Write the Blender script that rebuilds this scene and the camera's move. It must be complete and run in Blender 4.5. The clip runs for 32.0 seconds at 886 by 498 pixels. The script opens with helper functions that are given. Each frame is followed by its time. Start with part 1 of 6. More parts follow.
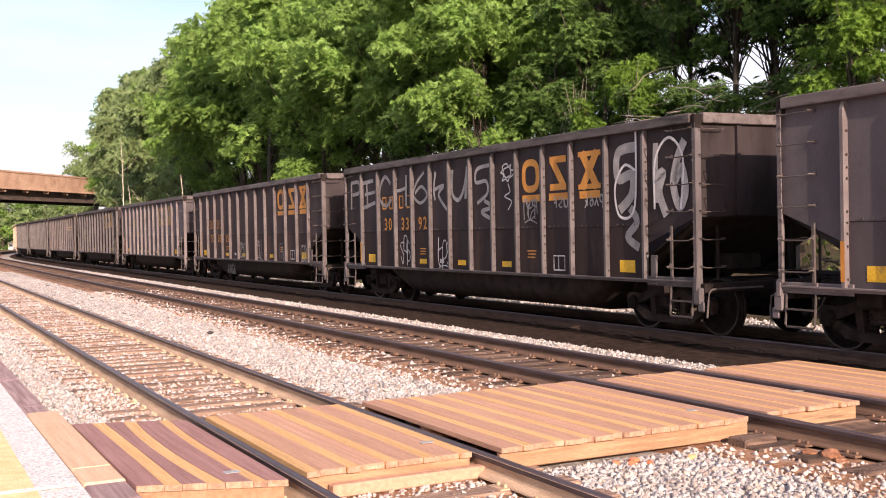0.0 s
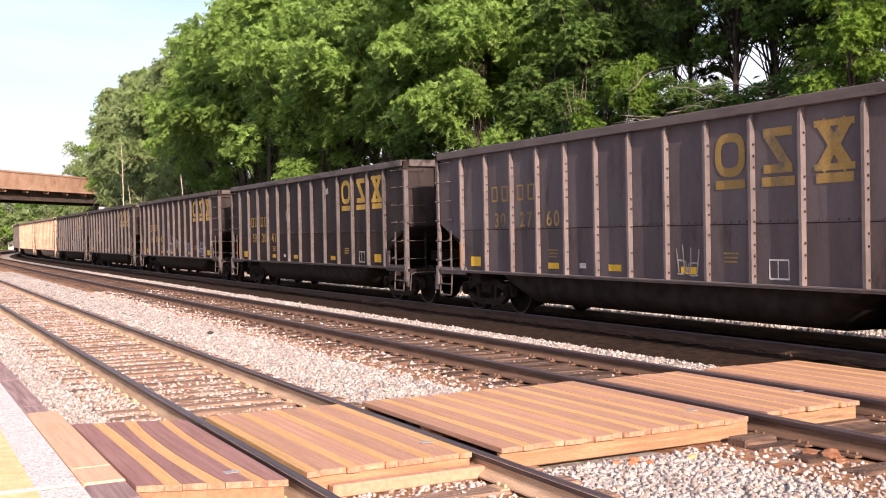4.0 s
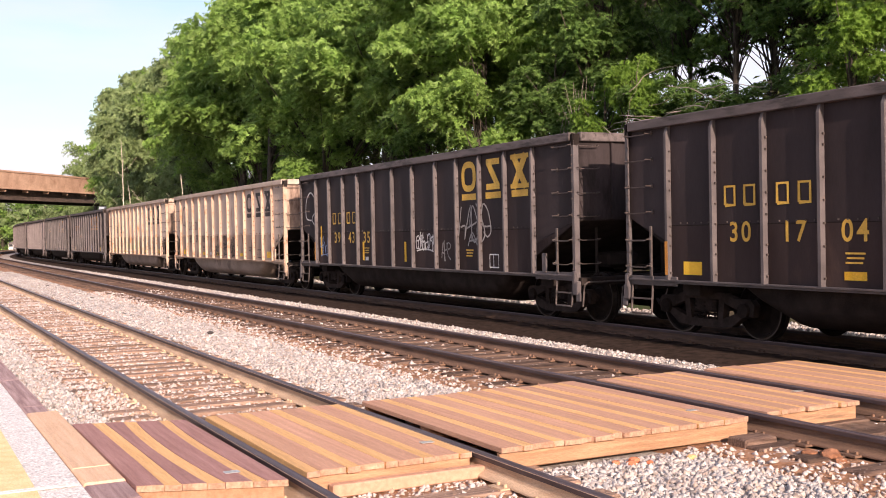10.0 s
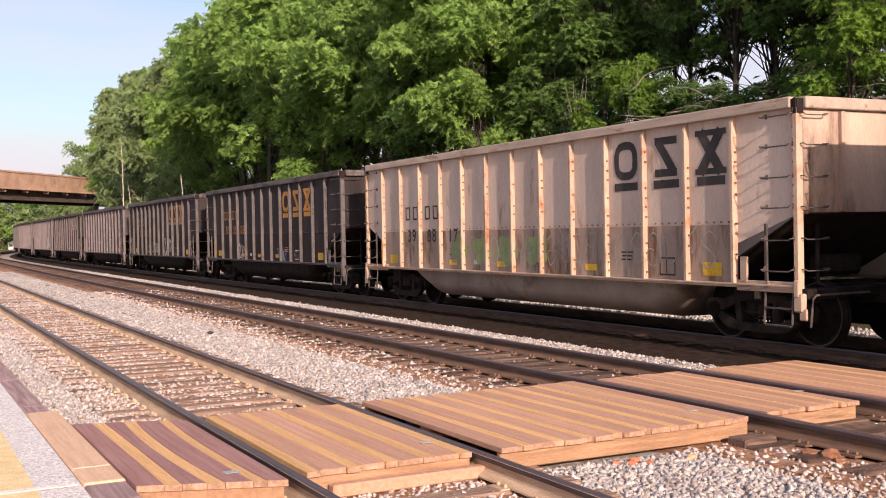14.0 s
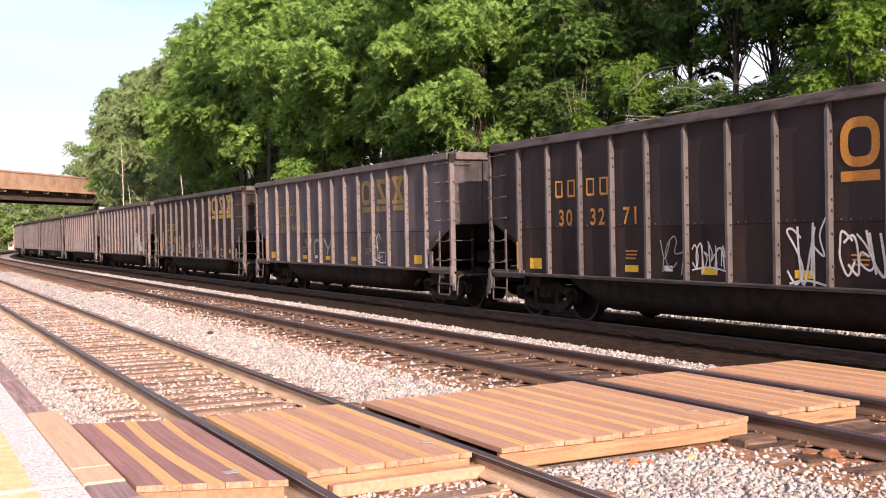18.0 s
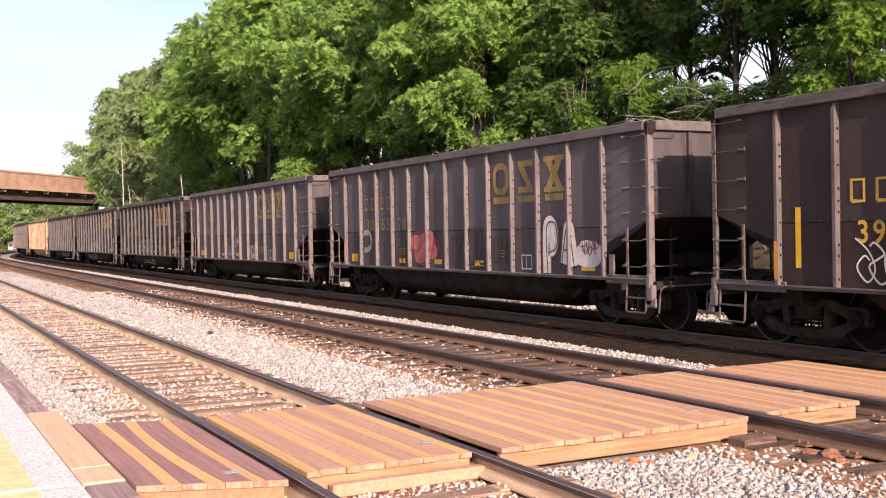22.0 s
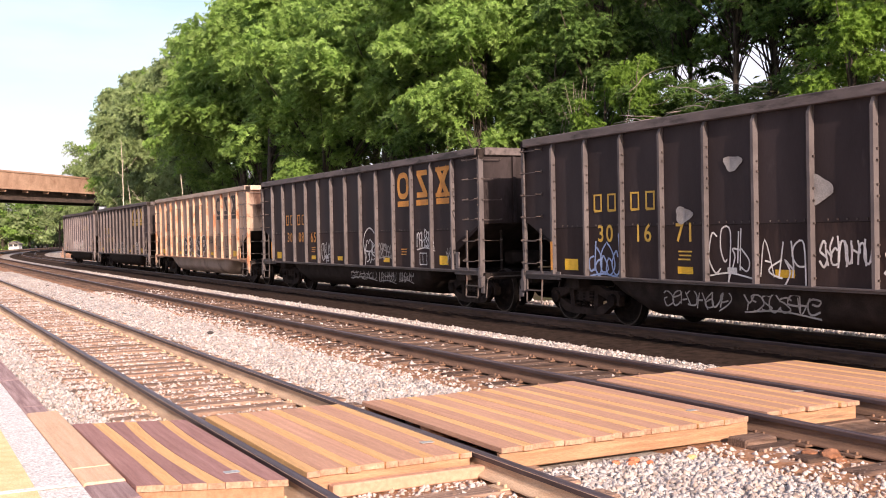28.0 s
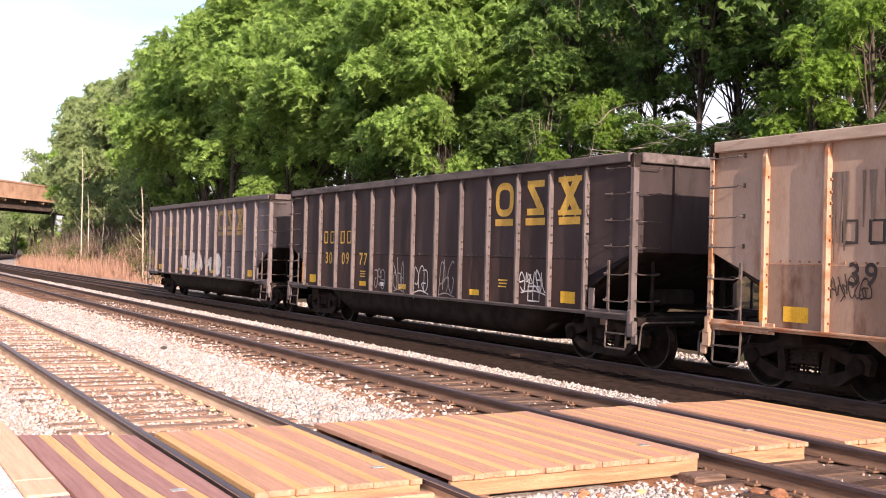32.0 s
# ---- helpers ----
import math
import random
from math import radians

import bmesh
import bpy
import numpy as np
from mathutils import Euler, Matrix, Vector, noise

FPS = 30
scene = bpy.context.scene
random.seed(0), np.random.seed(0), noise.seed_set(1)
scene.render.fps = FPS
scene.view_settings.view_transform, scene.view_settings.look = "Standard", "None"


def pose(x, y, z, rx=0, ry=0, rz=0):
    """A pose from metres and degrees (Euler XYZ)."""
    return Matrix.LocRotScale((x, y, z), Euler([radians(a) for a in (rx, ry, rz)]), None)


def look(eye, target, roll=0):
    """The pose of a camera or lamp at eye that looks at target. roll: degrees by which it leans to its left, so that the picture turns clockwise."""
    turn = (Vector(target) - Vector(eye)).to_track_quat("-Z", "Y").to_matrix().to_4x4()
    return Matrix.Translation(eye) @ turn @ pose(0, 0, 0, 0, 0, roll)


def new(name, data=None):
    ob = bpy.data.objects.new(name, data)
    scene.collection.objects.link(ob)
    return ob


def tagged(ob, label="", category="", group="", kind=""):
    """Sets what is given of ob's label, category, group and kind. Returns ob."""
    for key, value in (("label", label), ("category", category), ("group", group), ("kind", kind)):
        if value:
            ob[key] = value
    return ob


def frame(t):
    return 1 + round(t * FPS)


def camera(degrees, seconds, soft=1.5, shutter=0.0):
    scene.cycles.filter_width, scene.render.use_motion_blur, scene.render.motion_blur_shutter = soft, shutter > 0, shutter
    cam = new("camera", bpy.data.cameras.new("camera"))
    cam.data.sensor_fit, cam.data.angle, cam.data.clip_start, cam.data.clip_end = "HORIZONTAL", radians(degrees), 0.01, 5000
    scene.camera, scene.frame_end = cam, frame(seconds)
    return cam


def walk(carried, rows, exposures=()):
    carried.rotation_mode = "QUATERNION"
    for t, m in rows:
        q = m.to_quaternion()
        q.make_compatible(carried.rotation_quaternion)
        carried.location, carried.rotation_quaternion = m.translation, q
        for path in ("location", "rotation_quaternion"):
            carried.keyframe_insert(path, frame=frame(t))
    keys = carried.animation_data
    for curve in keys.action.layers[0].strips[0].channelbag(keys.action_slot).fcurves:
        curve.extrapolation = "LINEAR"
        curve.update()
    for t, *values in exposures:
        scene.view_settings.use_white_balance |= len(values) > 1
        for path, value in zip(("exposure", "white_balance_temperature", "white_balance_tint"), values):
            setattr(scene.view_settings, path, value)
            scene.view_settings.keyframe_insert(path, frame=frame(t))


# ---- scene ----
# ---- camera ----
EYE = (0.0, 0.0, 1.72)
cam = camera(44.38, 32.0, soft=1.0)
HEADINGS = [(0.0, 89.086, 1.146, 62.968), (28.6, 89.086, 1.146, 62.968), (29.0, 89.110, 1.165, 63.064),
            (29.5, 89.296, 1.108, 62.840), (29.75, 89.580, 1.100, 62.860), (30.0, 90.020, 1.075, 62.920),
            (30.25, 90.060, 0.660, 62.930), (30.5, 90.069, -1.150, 62.903), (31.0, 90.213, -1.461, 62.759),
            (31.5, 90.312, -1.459, 61.655), (32.0, 90.435, -1.410, 60.884)]
EXPOSURES = [(t, stops, 6500, 20) for t, stops in (
    (0.0, 0.85), (9.0, 0.85), (12.5, 0.48), (14.0, 0.50), (17.0, 0.85), (29.5, 0.85), (31.0, 0.78), (32.0, 1.08))]
walk(cam, [(t, pose(*EYE, rx, ry, rz)) for t, rx, ry, rz in HEADINGS], EXPOSURES)

# ---- light ----
SUN_EL, SUN_AZ = radians(20.3), math.atan2(-0.142, 1.0)   # towards +x and a little to the platform side
sun_to = Vector((math.cos(SUN_EL) * math.cos(SUN_AZ), math.cos(SUN_EL) * math.sin(SUN_AZ), math.sin(SUN_EL)))
sun = new("sun", bpy.data.lights.new("sun", "SUN"))
sun.data.energy, sun.data.angle, sun.data.color = 4.7, radians(0.5), (1.0, 0.82, 0.64)
sun.matrix_world = look(sun_to * 50, (0, 0, 0))

world = bpy.data.worlds.new("world")
scene.world = world
world.use_nodes = True
wn, wl = world.node_tree.nodes, world.node_tree.links
wn.clear()
sky = wn.new("ShaderNodeTexSky")
sky.sky_type, sky.sun_disc = "NISHITA", False
sky.sun_elevation, sky.sun_rotation = SUN_EL, math.pi / 2 - SUN_AZ
sky.dust_density, sky.air_density = 2.0, 1.0
wtc, wmap, wno, wra, wmx, wbg, wout = (wn.new("ShaderNode" + k) for k in (
    "TexCoord", "Mapping", "TexNoise", "ValToRGB", "MixRGB", "Background", "OutputWorld"))
wmap.inputs["Scale"].default_value = (1.2, 1.2, 5.0)
wno.inputs["Scale"].default_value, wno.inputs["Detail"].default_value = 1.6, 6
wra.color_ramp.elements[0].position, wra.color_ramp.elements[1].position = 0.42, 0.72
wmx.inputs["Color2"].default_value = (5.2, 4.9, 5.3, 1)
wl.new(wtc.outputs["Generated"], wmap.inputs["Vector"])
wl.new(wmap.outputs["Vector"], wno.inputs["Vector"])
wl.new(wno.outputs["Fac"], wra.inputs["Fac"])
wl.new(wra.outputs["Color"], wmx.inputs["Fac"])
wl.new(sky.outputs["Color"], wmx.inputs["Color1"])
wl.new(wmx.outputs["Color"], wbg.inputs["Color"])
wbg.inputs["Strength"].default_value = 0.12
wl.new(wbg.outputs["Background"], wout.inputs["Surface"])


# ---- materials ----
def material(name, dark, light, scale=6.0, rough=0.8, metal=0.0, bump=0.2, stretch=(1, 1, 1), grain=60.0,
             stain=None, stain_scale=1.2, stain_at=0.55, vary=0.12, spec=0.3, speck=0.2):
    """Two-tone noise with a finer grain, an optional third tone in patches, relief, and a shift of value from piece to piece."""
    m = bpy.data.materials.new(name)
    m.use_nodes = True
    n, l = m.node_tree.nodes, m.node_tree.links
    b = n["Principled BSDF"]
    b.inputs["Roughness"].default_value, b.inputs["Metallic"].default_value = rough, metal
    b.inputs["Specular IOR Level"].default_value = spec
    tc, mp = n.new("ShaderNodeTexCoord"), n.new("ShaderNodeMapping")
    mp.inputs["Scale"].default_value = stretch
    l.new(tc.outputs["Object"], mp.inputs["Vector"])
    info = n.new("ShaderNodeObjectInfo")
    off = n.new("ShaderNodeVectorMath")
    off.operation = "ADD"
    sc = n.new("ShaderNodeMath")
    sc.operation = "MULTIPLY"
    sc.inputs[1].default_value = 40.0
    l.new(info.outputs["Random"], sc.inputs[0])
    l.new(mp.outputs["Vector"], off.inputs[0])
    l.new(sc.outputs[0], off.inputs[1])
    big, fine = n.new("ShaderNodeTexNoise"), n.new("ShaderNodeTexNoise")
    big.inputs["Scale"].default_value, big.inputs["Detail"].default_value = scale, 5
    fine.inputs["Scale"].default_value, fine.inputs["Detail"].default_value = grain, 3
    l.new(off.outputs[0], big.inputs["Vector"])
    l.new(off.outputs[0], fine.inputs["Vector"])
    ramp = n.new("ShaderNodeValToRGB")
    ramp.color_ramp.elements[0].position, ramp.color_ramp.elements[1].position = 0.32, 0.68
    ramp.color_ramp.elements[0].color, ramp.color_ramp.elements[1].color = (*dark, 1), (*light, 1)
    l.new(big.outputs["Fac"], ramp.inputs["Fac"])
    col = ramp.outputs["Color"]
    if stain:
        st, sr, sm = n.new("ShaderNodeTexNoise"), n.new("ShaderNodeValToRGB"), n.new("ShaderNodeMixRGB")
        st.inputs["Scale"].default_value, st.inputs["Detail"].default_value = stain_scale, 7
        st.inputs["Roughness"].default_value = 0.65
        sr.color_ramp.elements[0].position, sr.color_ramp.elements[1].position = stain_at, stain_at + 0.14
        sm.inputs["Color2"].default_value = (*stain, 1)
        l.new(off.outputs[0], st.inputs["Vector"])
        l.new(st.outputs["Fac"], sr.inputs["Fac"])
        l.new(sr.outputs["Color"], sm.inputs["Fac"])
        l.new(col, sm.inputs["Color1"])
        col = sm.outputs["Color"]
    # fine grain and piece-to-piece value
    hsv = n.new("ShaderNodeHueSaturation")
    a, g = n.new("ShaderNodeMapRange"), n.new("ShaderNodeMapRange")
    a.inputs["To Min"].default_value, a.inputs["To Max"].default_value = 1 - vary, 1 + vary
    g.inputs["From Min"].default_value, g.inputs["From Max"].default_value = 0.3, 0.7
    g.inputs["To Min"].default_value, g.inputs["To Max"].default_value = 1 - speck, 1 + speck
    l.new(info.outputs["Random"], a.inputs["Value"])
    l.new(fine.outputs["Fac"], g.inputs["Value"])
    mul = n.new("ShaderNodeMath")
    mul.operation = "MULTIPLY"
    l.new(a.outputs[0], mul.inputs[0])
    l.new(g.outputs[0], mul.inputs[1])
    l.new(mul.outputs[0], hsv.inputs["Value"])
    l.new(col, hsv.inputs["Color"])
    l.new(hsv.outputs["Color"], b.inputs["Base Color"])
    if bump:
        bp, ad = n.new("ShaderNodeBump"), n.new("ShaderNodeMath")
        ad.operation = "ADD"
        l.new(big.outputs["Fac"], ad.inputs[0])
        l.new(fine.outputs["Fac"], ad.inputs[1])
        bp.inputs["Strength"].default_value, bp.inputs["Distance"].default_value = bump, 0.02
        l.new(ad.outputs[0], bp.inputs["Height"])
        l.new(bp.outputs["Normal"], b.inputs["Normal"])
    return m


def island_material(name, tones, rough=0.85, translucent=0.0, drift=0.0, spec=0.25):
    """A tone for each loose piece of a mesh: stones, leaves, grass."""
    m = bpy.data.materials.new(name)
    m.use_nodes = True
    n, l = m.node_tree.nodes, m.node_tree.links
    b = n["Principled BSDF"]
    b.inputs["Roughness"].default_value = rough
    b.inputs["Specular IOR Level"].default_value = spec
    geo, ramp = n.new("ShaderNodeNewGeometry"), n.new("ShaderNodeValToRGB")
    e = ramp.color_ramp.elements
    while len(e) < len(tones):
        e.new(0.5)
    for i, c in enumerate(tones):
        e[i].position, e[i].color = i / (len(tones) - 1), (*c, 1)
    info, add, fr = n.new("ShaderNodeObjectInfo"), n.new("ShaderNodeMath"), n.new("ShaderNodeMath")
    add.operation, fr.operation = "ADD", "FRACT"
    l.new(geo.outputs["Random Per Island"], add.inputs[0])
    l.new(info.outputs["Random"], add.inputs[1])
    l.new(add.outputs[0], fr.inputs[0])
    l.new(fr.outputs[0], ramp.inputs["Fac"])
    col = ramp.outputs["Color"]
    if drift:                        # slow change of value from bough to bough
        tc, nz, mr, hsv = n.new("ShaderNodeTexCoord"), n.new("ShaderNodeTexNoise"), n.new("ShaderNodeMapRange"), n.new("ShaderNodeHueSaturation")
        nz.inputs["Scale"].default_value, nz.inputs["Detail"].default_value = 0.45, 2
        mr.inputs["From Min"].default_value, mr.inputs["From Max"].default_value = 0.3, 0.7
        mr.inputs["To Min"].default_value, mr.inputs["To Max"].default_value = 1 - drift, 1 + drift
        l.new(tc.outputs["Object"], nz.inputs["Vector"])
        l.new(nz.outputs["Fac"], mr.inputs["Value"])
        l.new(mr.outputs[0], hsv.inputs["Value"])
        l.new(col, hsv.inputs["Color"])
        col = hsv.outputs["Color"]
    l.new(col, b.inputs["Base Color"])
    if translucent:
        tr, mx = n.new("ShaderNodeBsdfTranslucent"), n.new("ShaderNodeMixShader")
        mx.inputs["Fac"].default_value = translucent
        l.new(col, tr.inputs["Color"])
        l.new(b.outputs["BSDF"], mx.inputs[1])
        l.new(tr.outputs["BSDF"], mx.inputs[2])
        l.new(mx.outputs["Shader"], n["Material Output"].inputs["Surface"])
    return m


def car_paint(name, dark, light, patch, at=0.60, rough=0.68, size=0.9):
    return material(name, dark, light, 1.0, rough, bump=0.03, stretch=(1.6, 1.6, 0.5), stain=patch, stain_scale=size, stain_at=at, vary=0.08, spec=0.12, grain=25.0, speck=0.07)


PAINT = {
    "black": car_paint("paint_black", (0.0258, 0.0190, 0.0202), (0.043, 0.0325, 0.0342), (0.078, 0.061, 0.062), 0.62, 0.6),
    "brown": car_paint("paint_brown_black", (0.036, 0.0258, 0.0268), (0.062, 0.0460, 0.0470), (0.078, 0.050, 0.044), 0.58),
    "grey": car_paint("paint_grey", (0.086, 0.073, 0.081), (0.130, 0.112, 0.123), (0.058, 0.047, 0.051), 0.60),
    "tan": car_paint("paint_tan", (0.46, 0.358, 0.300), (0.58, 0.47, 0.402), (0.29, 0.17, 0.12), 0.60, 0.66, 1.4),
    "rust": car_paint("paint_rusty_tan", (0.34, 0.25, 0.20), (0.46, 0.355, 0.29), (0.28, 0.15, 0.09), 0.52, 0.7, 1.3),
}
LOWER = {
    "black": car_paint("lower_black", (0.024, 0.0158, 0.0158), (0.042, 0.029, 0.028), (0.066, 0.043, 0.037), 0.56),
    "brown": car_paint("lower_brown", (0.032, 0.0205, 0.020), (0.058, 0.038, 0.036), (0.084, 0.050, 0.041), 0.54),
    "grey": car_paint("lower_grey", (0.070, 0.057, 0.062), (0.110, 0.092, 0.099), (0.047, 0.034, 0.033), 0.56),
    "tan": car_paint("lower_tan", (0.30, 0.215, 0.17), (0.43, 0.33, 0.27), (0.17, 0.095, 0.062), 0.50, 0.7, 1.7),
    "rust": car_paint("lower_rusty_tan", (0.24, 0.165, 0.125), (0.34, 0.25, 0.20), (0.16, 0.082, 0.052), 0.50, 0.75, 1.8),
}
RIB = {
    "black": material("rib_black", (0.072, 0.062, 0.064), (0.114, 0.098, 0.100), 3.0, 0.6, bump=0.05, speck=0.08, stain=(0.13, 0.080, 0.060), stain_scale=3.0, stain_at=0.66),
    "brown": material("rib_brown", (0.084, 0.069, 0.070), (0.130, 0.107, 0.107), 3.0, 0.65, bump=0.05, speck=0.08, stain=(0.15, 0.088, 0.064), stain_scale=3.0, stain_at=0.63),
    "grey": material("rib_grey", (0.125, 0.103, 0.105), (0.176, 0.147, 0.148), 3.0, 0.68, bump=0.05, speck=0.08, stain=(0.16, 0.098, 0.070), stain_scale=3.0, stain_at=0.62),
    "tan": material("rib_tan", (0.38, 0.27, 0.20), (0.48, 0.355, 0.275), 3.0, 0.62, bump=0.05, speck=0.08, stain=(0.36, 0.165, 0.085), stain_scale=2.6, stain_at=0.54),
    "rust": material("rib_rusty_tan", (0.38, 0.24, 0.165), (0.48, 0.325, 0.235), 3.0, 0.65, bump=0.05, speck=0.08, stain=(0.33, 0.14, 0.068), stain_scale=2.6, stain_at=0.48),
}
CHORD = {
    "black": material("chord_black", (0.070, 0.057, 0.056), (0.125, 0.102, 0.100), 2.5, 0.6, bump=0.08, speck=0.1, stain=(0.028, 0.022, 0.021), stain_scale=2.2, stain_at=0.50, stretch=(0.6, 3, 3)),
    "grey": material("chord_grey", (0.085, 0.069, 0.069), (0.135, 0.111, 0.109), 2.5, 0.65, bump=0.08, speck=0.1, stain=(0.045, 0.034, 0.032), stain_scale=2.2, stain_at=0.58, stretch=(0.6, 3, 3)),
    "tan": material("chord_tan", (0.34, 0.265, 0.215), (0.46, 0.37, 0.305), 2.5, 0.62, bump=0.08, speck=0.1, stain=(0.22, 0.115, 0.070), stain_scale=2.2, stain_at=0.56, stretch=(0.6, 3, 3)),
}
CHORD["brown"], CHORD["rust"] = CHORD["black"], CHORD["tan"]
# soot stain; the shade in the gaps between cars is also darkened into these
END_SOOT_SHADE = {"tan": car_paint("sooty_shaded_end_tan", (0.33, 0.235, 0.185), (0.50, 0.375, 0.30), (0.070, 0.038, 0.029), 0.46, 0.75, 0.7)}
END_SOOT_SHADE["rust"] = END_SOOT_SHADE["tan"]
END_SOOT_SHADE["grey"] = car_paint("sooty_shaded_end_grey", (0.052, 0.043, 0.046), (0.098, 0.083, 0.089), (0.026, 0.021, 0.021), 0.50)
END_SOOT_SHADE["black"] = END_SOOT_SHADE["brown"] = car_paint("sooty_shaded_end_black", (0.022, 0.0165, 0.0170), (0.050, 0.039, 0.040), (0.015, 0.0115, 0.0112), 0.52)
M_streak = material("soot_streak", (0.10, 0.078, 0.068), (0.19, 0.15, 0.13), 4.0, 0.8, bump=0.0, stretch=(3, 3, 0.3))
# near-black base; on the slope sheets and corner fillers it stands in for shade
M_under = material("near_black_steel", (0.016, 0.0125, 0.0115), (0.032, 0.025, 0.023), 4.0, 0.75, bump=0.2, spec=0.05)
M_tub_tan = material("tub_tan", (0.21, 0.162, 0.134), (0.33, 0.258, 0.220), 1.2, 0.7, bump=0.06, stain=(0.09, 0.064, 0.053), stain_scale=0.7, stain_at=0.56)
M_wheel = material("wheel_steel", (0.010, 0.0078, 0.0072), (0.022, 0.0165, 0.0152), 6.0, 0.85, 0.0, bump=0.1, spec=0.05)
M_tread = material("wheel_tread", (0.055, 0.046, 0.042), (0.095, 0.080, 0.074), 6.0, 0.4, 0.8, bump=0.02)
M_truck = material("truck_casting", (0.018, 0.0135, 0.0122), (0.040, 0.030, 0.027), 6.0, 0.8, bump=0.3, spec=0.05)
M_grab = material("grab_iron", (0.040, 0.031, 0.029), (0.080, 0.060, 0.055), 8.0, 0.6, bump=0.05)
M_ladder = material("ladder_steel", (0.060, 0.049, 0.046), (0.105, 0.085, 0.079), 8.0, 0.55, bump=0.05, speck=0.08, stain=(0.13, 0.065, 0.042), stain_scale=5.0, stain_at=0.60)
M_rotten = material("rusty_scrap", (0.20, 0.085, 0.045), (0.34, 0.16, 0.09), 12.0, 0.9, bump=0.4)
M_yellow = material("marking_yellow", (0.62, 0.36, 0.02), (0.75, 0.46, 0.04), 5.0, 0.6, bump=0.0, stain=(0.30, 0.19, 0.06), stain_scale=2.5, stain_at=0.60)
M_gold = material("lettering_gold", (0.50, 0.30, 0.05), (0.64, 0.40, 0.07), 4.0, 0.6, bump=0.0, stain=(0.22, 0.15, 0.07), stain_scale=2.5, stain_at=0.62)
M_orange = material("lettering_orange", (0.48, 0.20, 0.04), (0.60, 0.27, 0.05), 4.0, 0.6, bump=0.0, stain=(0.20, 0.11, 0.06), stain_scale=2.5, stain_at=0.60)
M_faint = material("lettering_faded", (0.26, 0.170, 0.055), (0.34, 0.225, 0.07), 4.0, 0.7, bump=0.0, stain=(0.11, 0.095, 0.085), stain_scale=2.0, stain_at=0.52)
M_black_ink = material("lettering_black", (0.03, 0.026, 0.026), (0.055, 0.047, 0.045), 4.0, 0.7, bump=0.0)
M_white_ink = material("spray_white", (0.50, 0.48, 0.47), (0.68, 0.66, 0.65), 5.0, 0.7, bump=0.0)
M_pale_ink = material("spray_pale", (0.24, 0.225, 0.22), (0.36, 0.34, 0.33), 5.0, 0.7, bump=0.0)
M_blue_ink = material("spray_blue", (0.20, 0.27, 0.46), (0.32, 0.40, 0.60), 5.0, 0.7, bump=0.0)
M_red_ink = material("spray_red", (0.44, 0.10, 0.10), (0.58, 0.20, 0.19), 5.0, 0.7, bump=0.0)
M_green_ink = material("spray_green", (0.20, 0.26, 0.10), (0.30, 0.36, 0.14), 3.0, 0.7, bump=0.0, stain=(0.34, 0.30, 0.24), stain_scale=2.0, stain_at=0.55)
M_maroon_ink = material("spray_maroon", (0.16, 0.035, 0.04), (0.24, 0.065, 0.07), 5.0, 0.7, bump=0.0)
INK = {"maroon": M_maroon_ink, "white": M_white_ink, "pale": M_pale_ink, "blue": M_blue_ink, "red": M_red_ink, "green": M_green_ink, "streak": M_streak, "black": M_black_ink, "yellow": M_yellow}

M_rail_top = material("rail_running_surface", (0.125, 0.088, 0.092), (0.20, 0.158, 0.166), 5.0, 0.46, 0.6, bump=0.03, stretch=(0.1, 6, 6))
M_rail_tan = material("rail_web_dusty", (0.38, 0.26, 0.175), (0.54, 0.39, 0.27), 4.0, 0.9, bump=0.2, stretch=(0.5, 4, 4), stain=(0.22, 0.12, 0.07), stain_scale=2.5, stain_at=0.60)
M_rail_brown = material("rail_web_brown", (0.12, 0.070, 0.048), (0.21, 0.125, 0.085), 4.0, 0.9, bump=0.2, stretch=(0.5, 4, 4))
M_rail_head = material("rail_head_side", (0.042, 0.028, 0.030), (0.075, 0.050, 0.052), 6.0, 0.55, bump=0.1, stretch=(0.5, 4, 4))
M_rail = material("rail_rust", (0.055, 0.034, 0.026), (0.115, 0.068, 0.046), 6.0, 0.85, bump=0.2, stretch=(0.5, 4, 4))
M_tie = material("creosoted_tie", (0.15, 0.095, 0.07), (0.36, 0.24, 0.18), 5.0, 0.9, bump=0.5, stretch=(8, 0.7, 8), grain=30, vary=0.3)
M_tie_mid = material("oily_tie", (0.07, 0.045, 0.037), (0.17, 0.115, 0.09), 5.0, 0.9, bump=0.5, stretch=(8, 0.7, 8), grain=30, vary=0.3, spec=0.05)
M_tie_dark = material("near_black_tie", (0.011, 0.0082, 0.0072), (0.024, 0.0178, 0.0148), 5.0, 0.9, bump=0.5, stretch=(8, 0.7, 8), grain=30, vary=0.3, spec=0.05)
M_ballast = material("ballast_fines", (0.25, 0.205, 0.18), (0.52, 0.48, 0.45), 9.0, 0.95, bump=0.9, grain=45, stain=(0.26, 0.135, 0.075), stain_scale=0.5, stain_at=0.60)
M_dark_bed = material("near_black_bed", (0.024, 0.0165, 0.013), (0.062, 0.041, 0.032), 7.0, 0.95, bump=0.8, grain=40, stain=(0.10, 0.06, 0.04), stain_scale=1.0, stain_at=0.66, spec=0.05)
M_oilbed = material("rusty_bed", (0.10, 0.065, 0.05), (0.22, 0.14, 0.10), 7.0, 0.95, bump=0.8, grain=40, stain=(0.38, 0.33, 0.29), stain_scale=2.5, stain_at=0.58)
M_rusty = material("rust_stained_fines", (0.22, 0.105, 0.055), (0.40, 0.215, 0.125), 7.0, 0.95, bump=0.8, grain=40, stain=(0.50, 0.45, 0.41), stain_scale=3.0, stain_at=0.58)
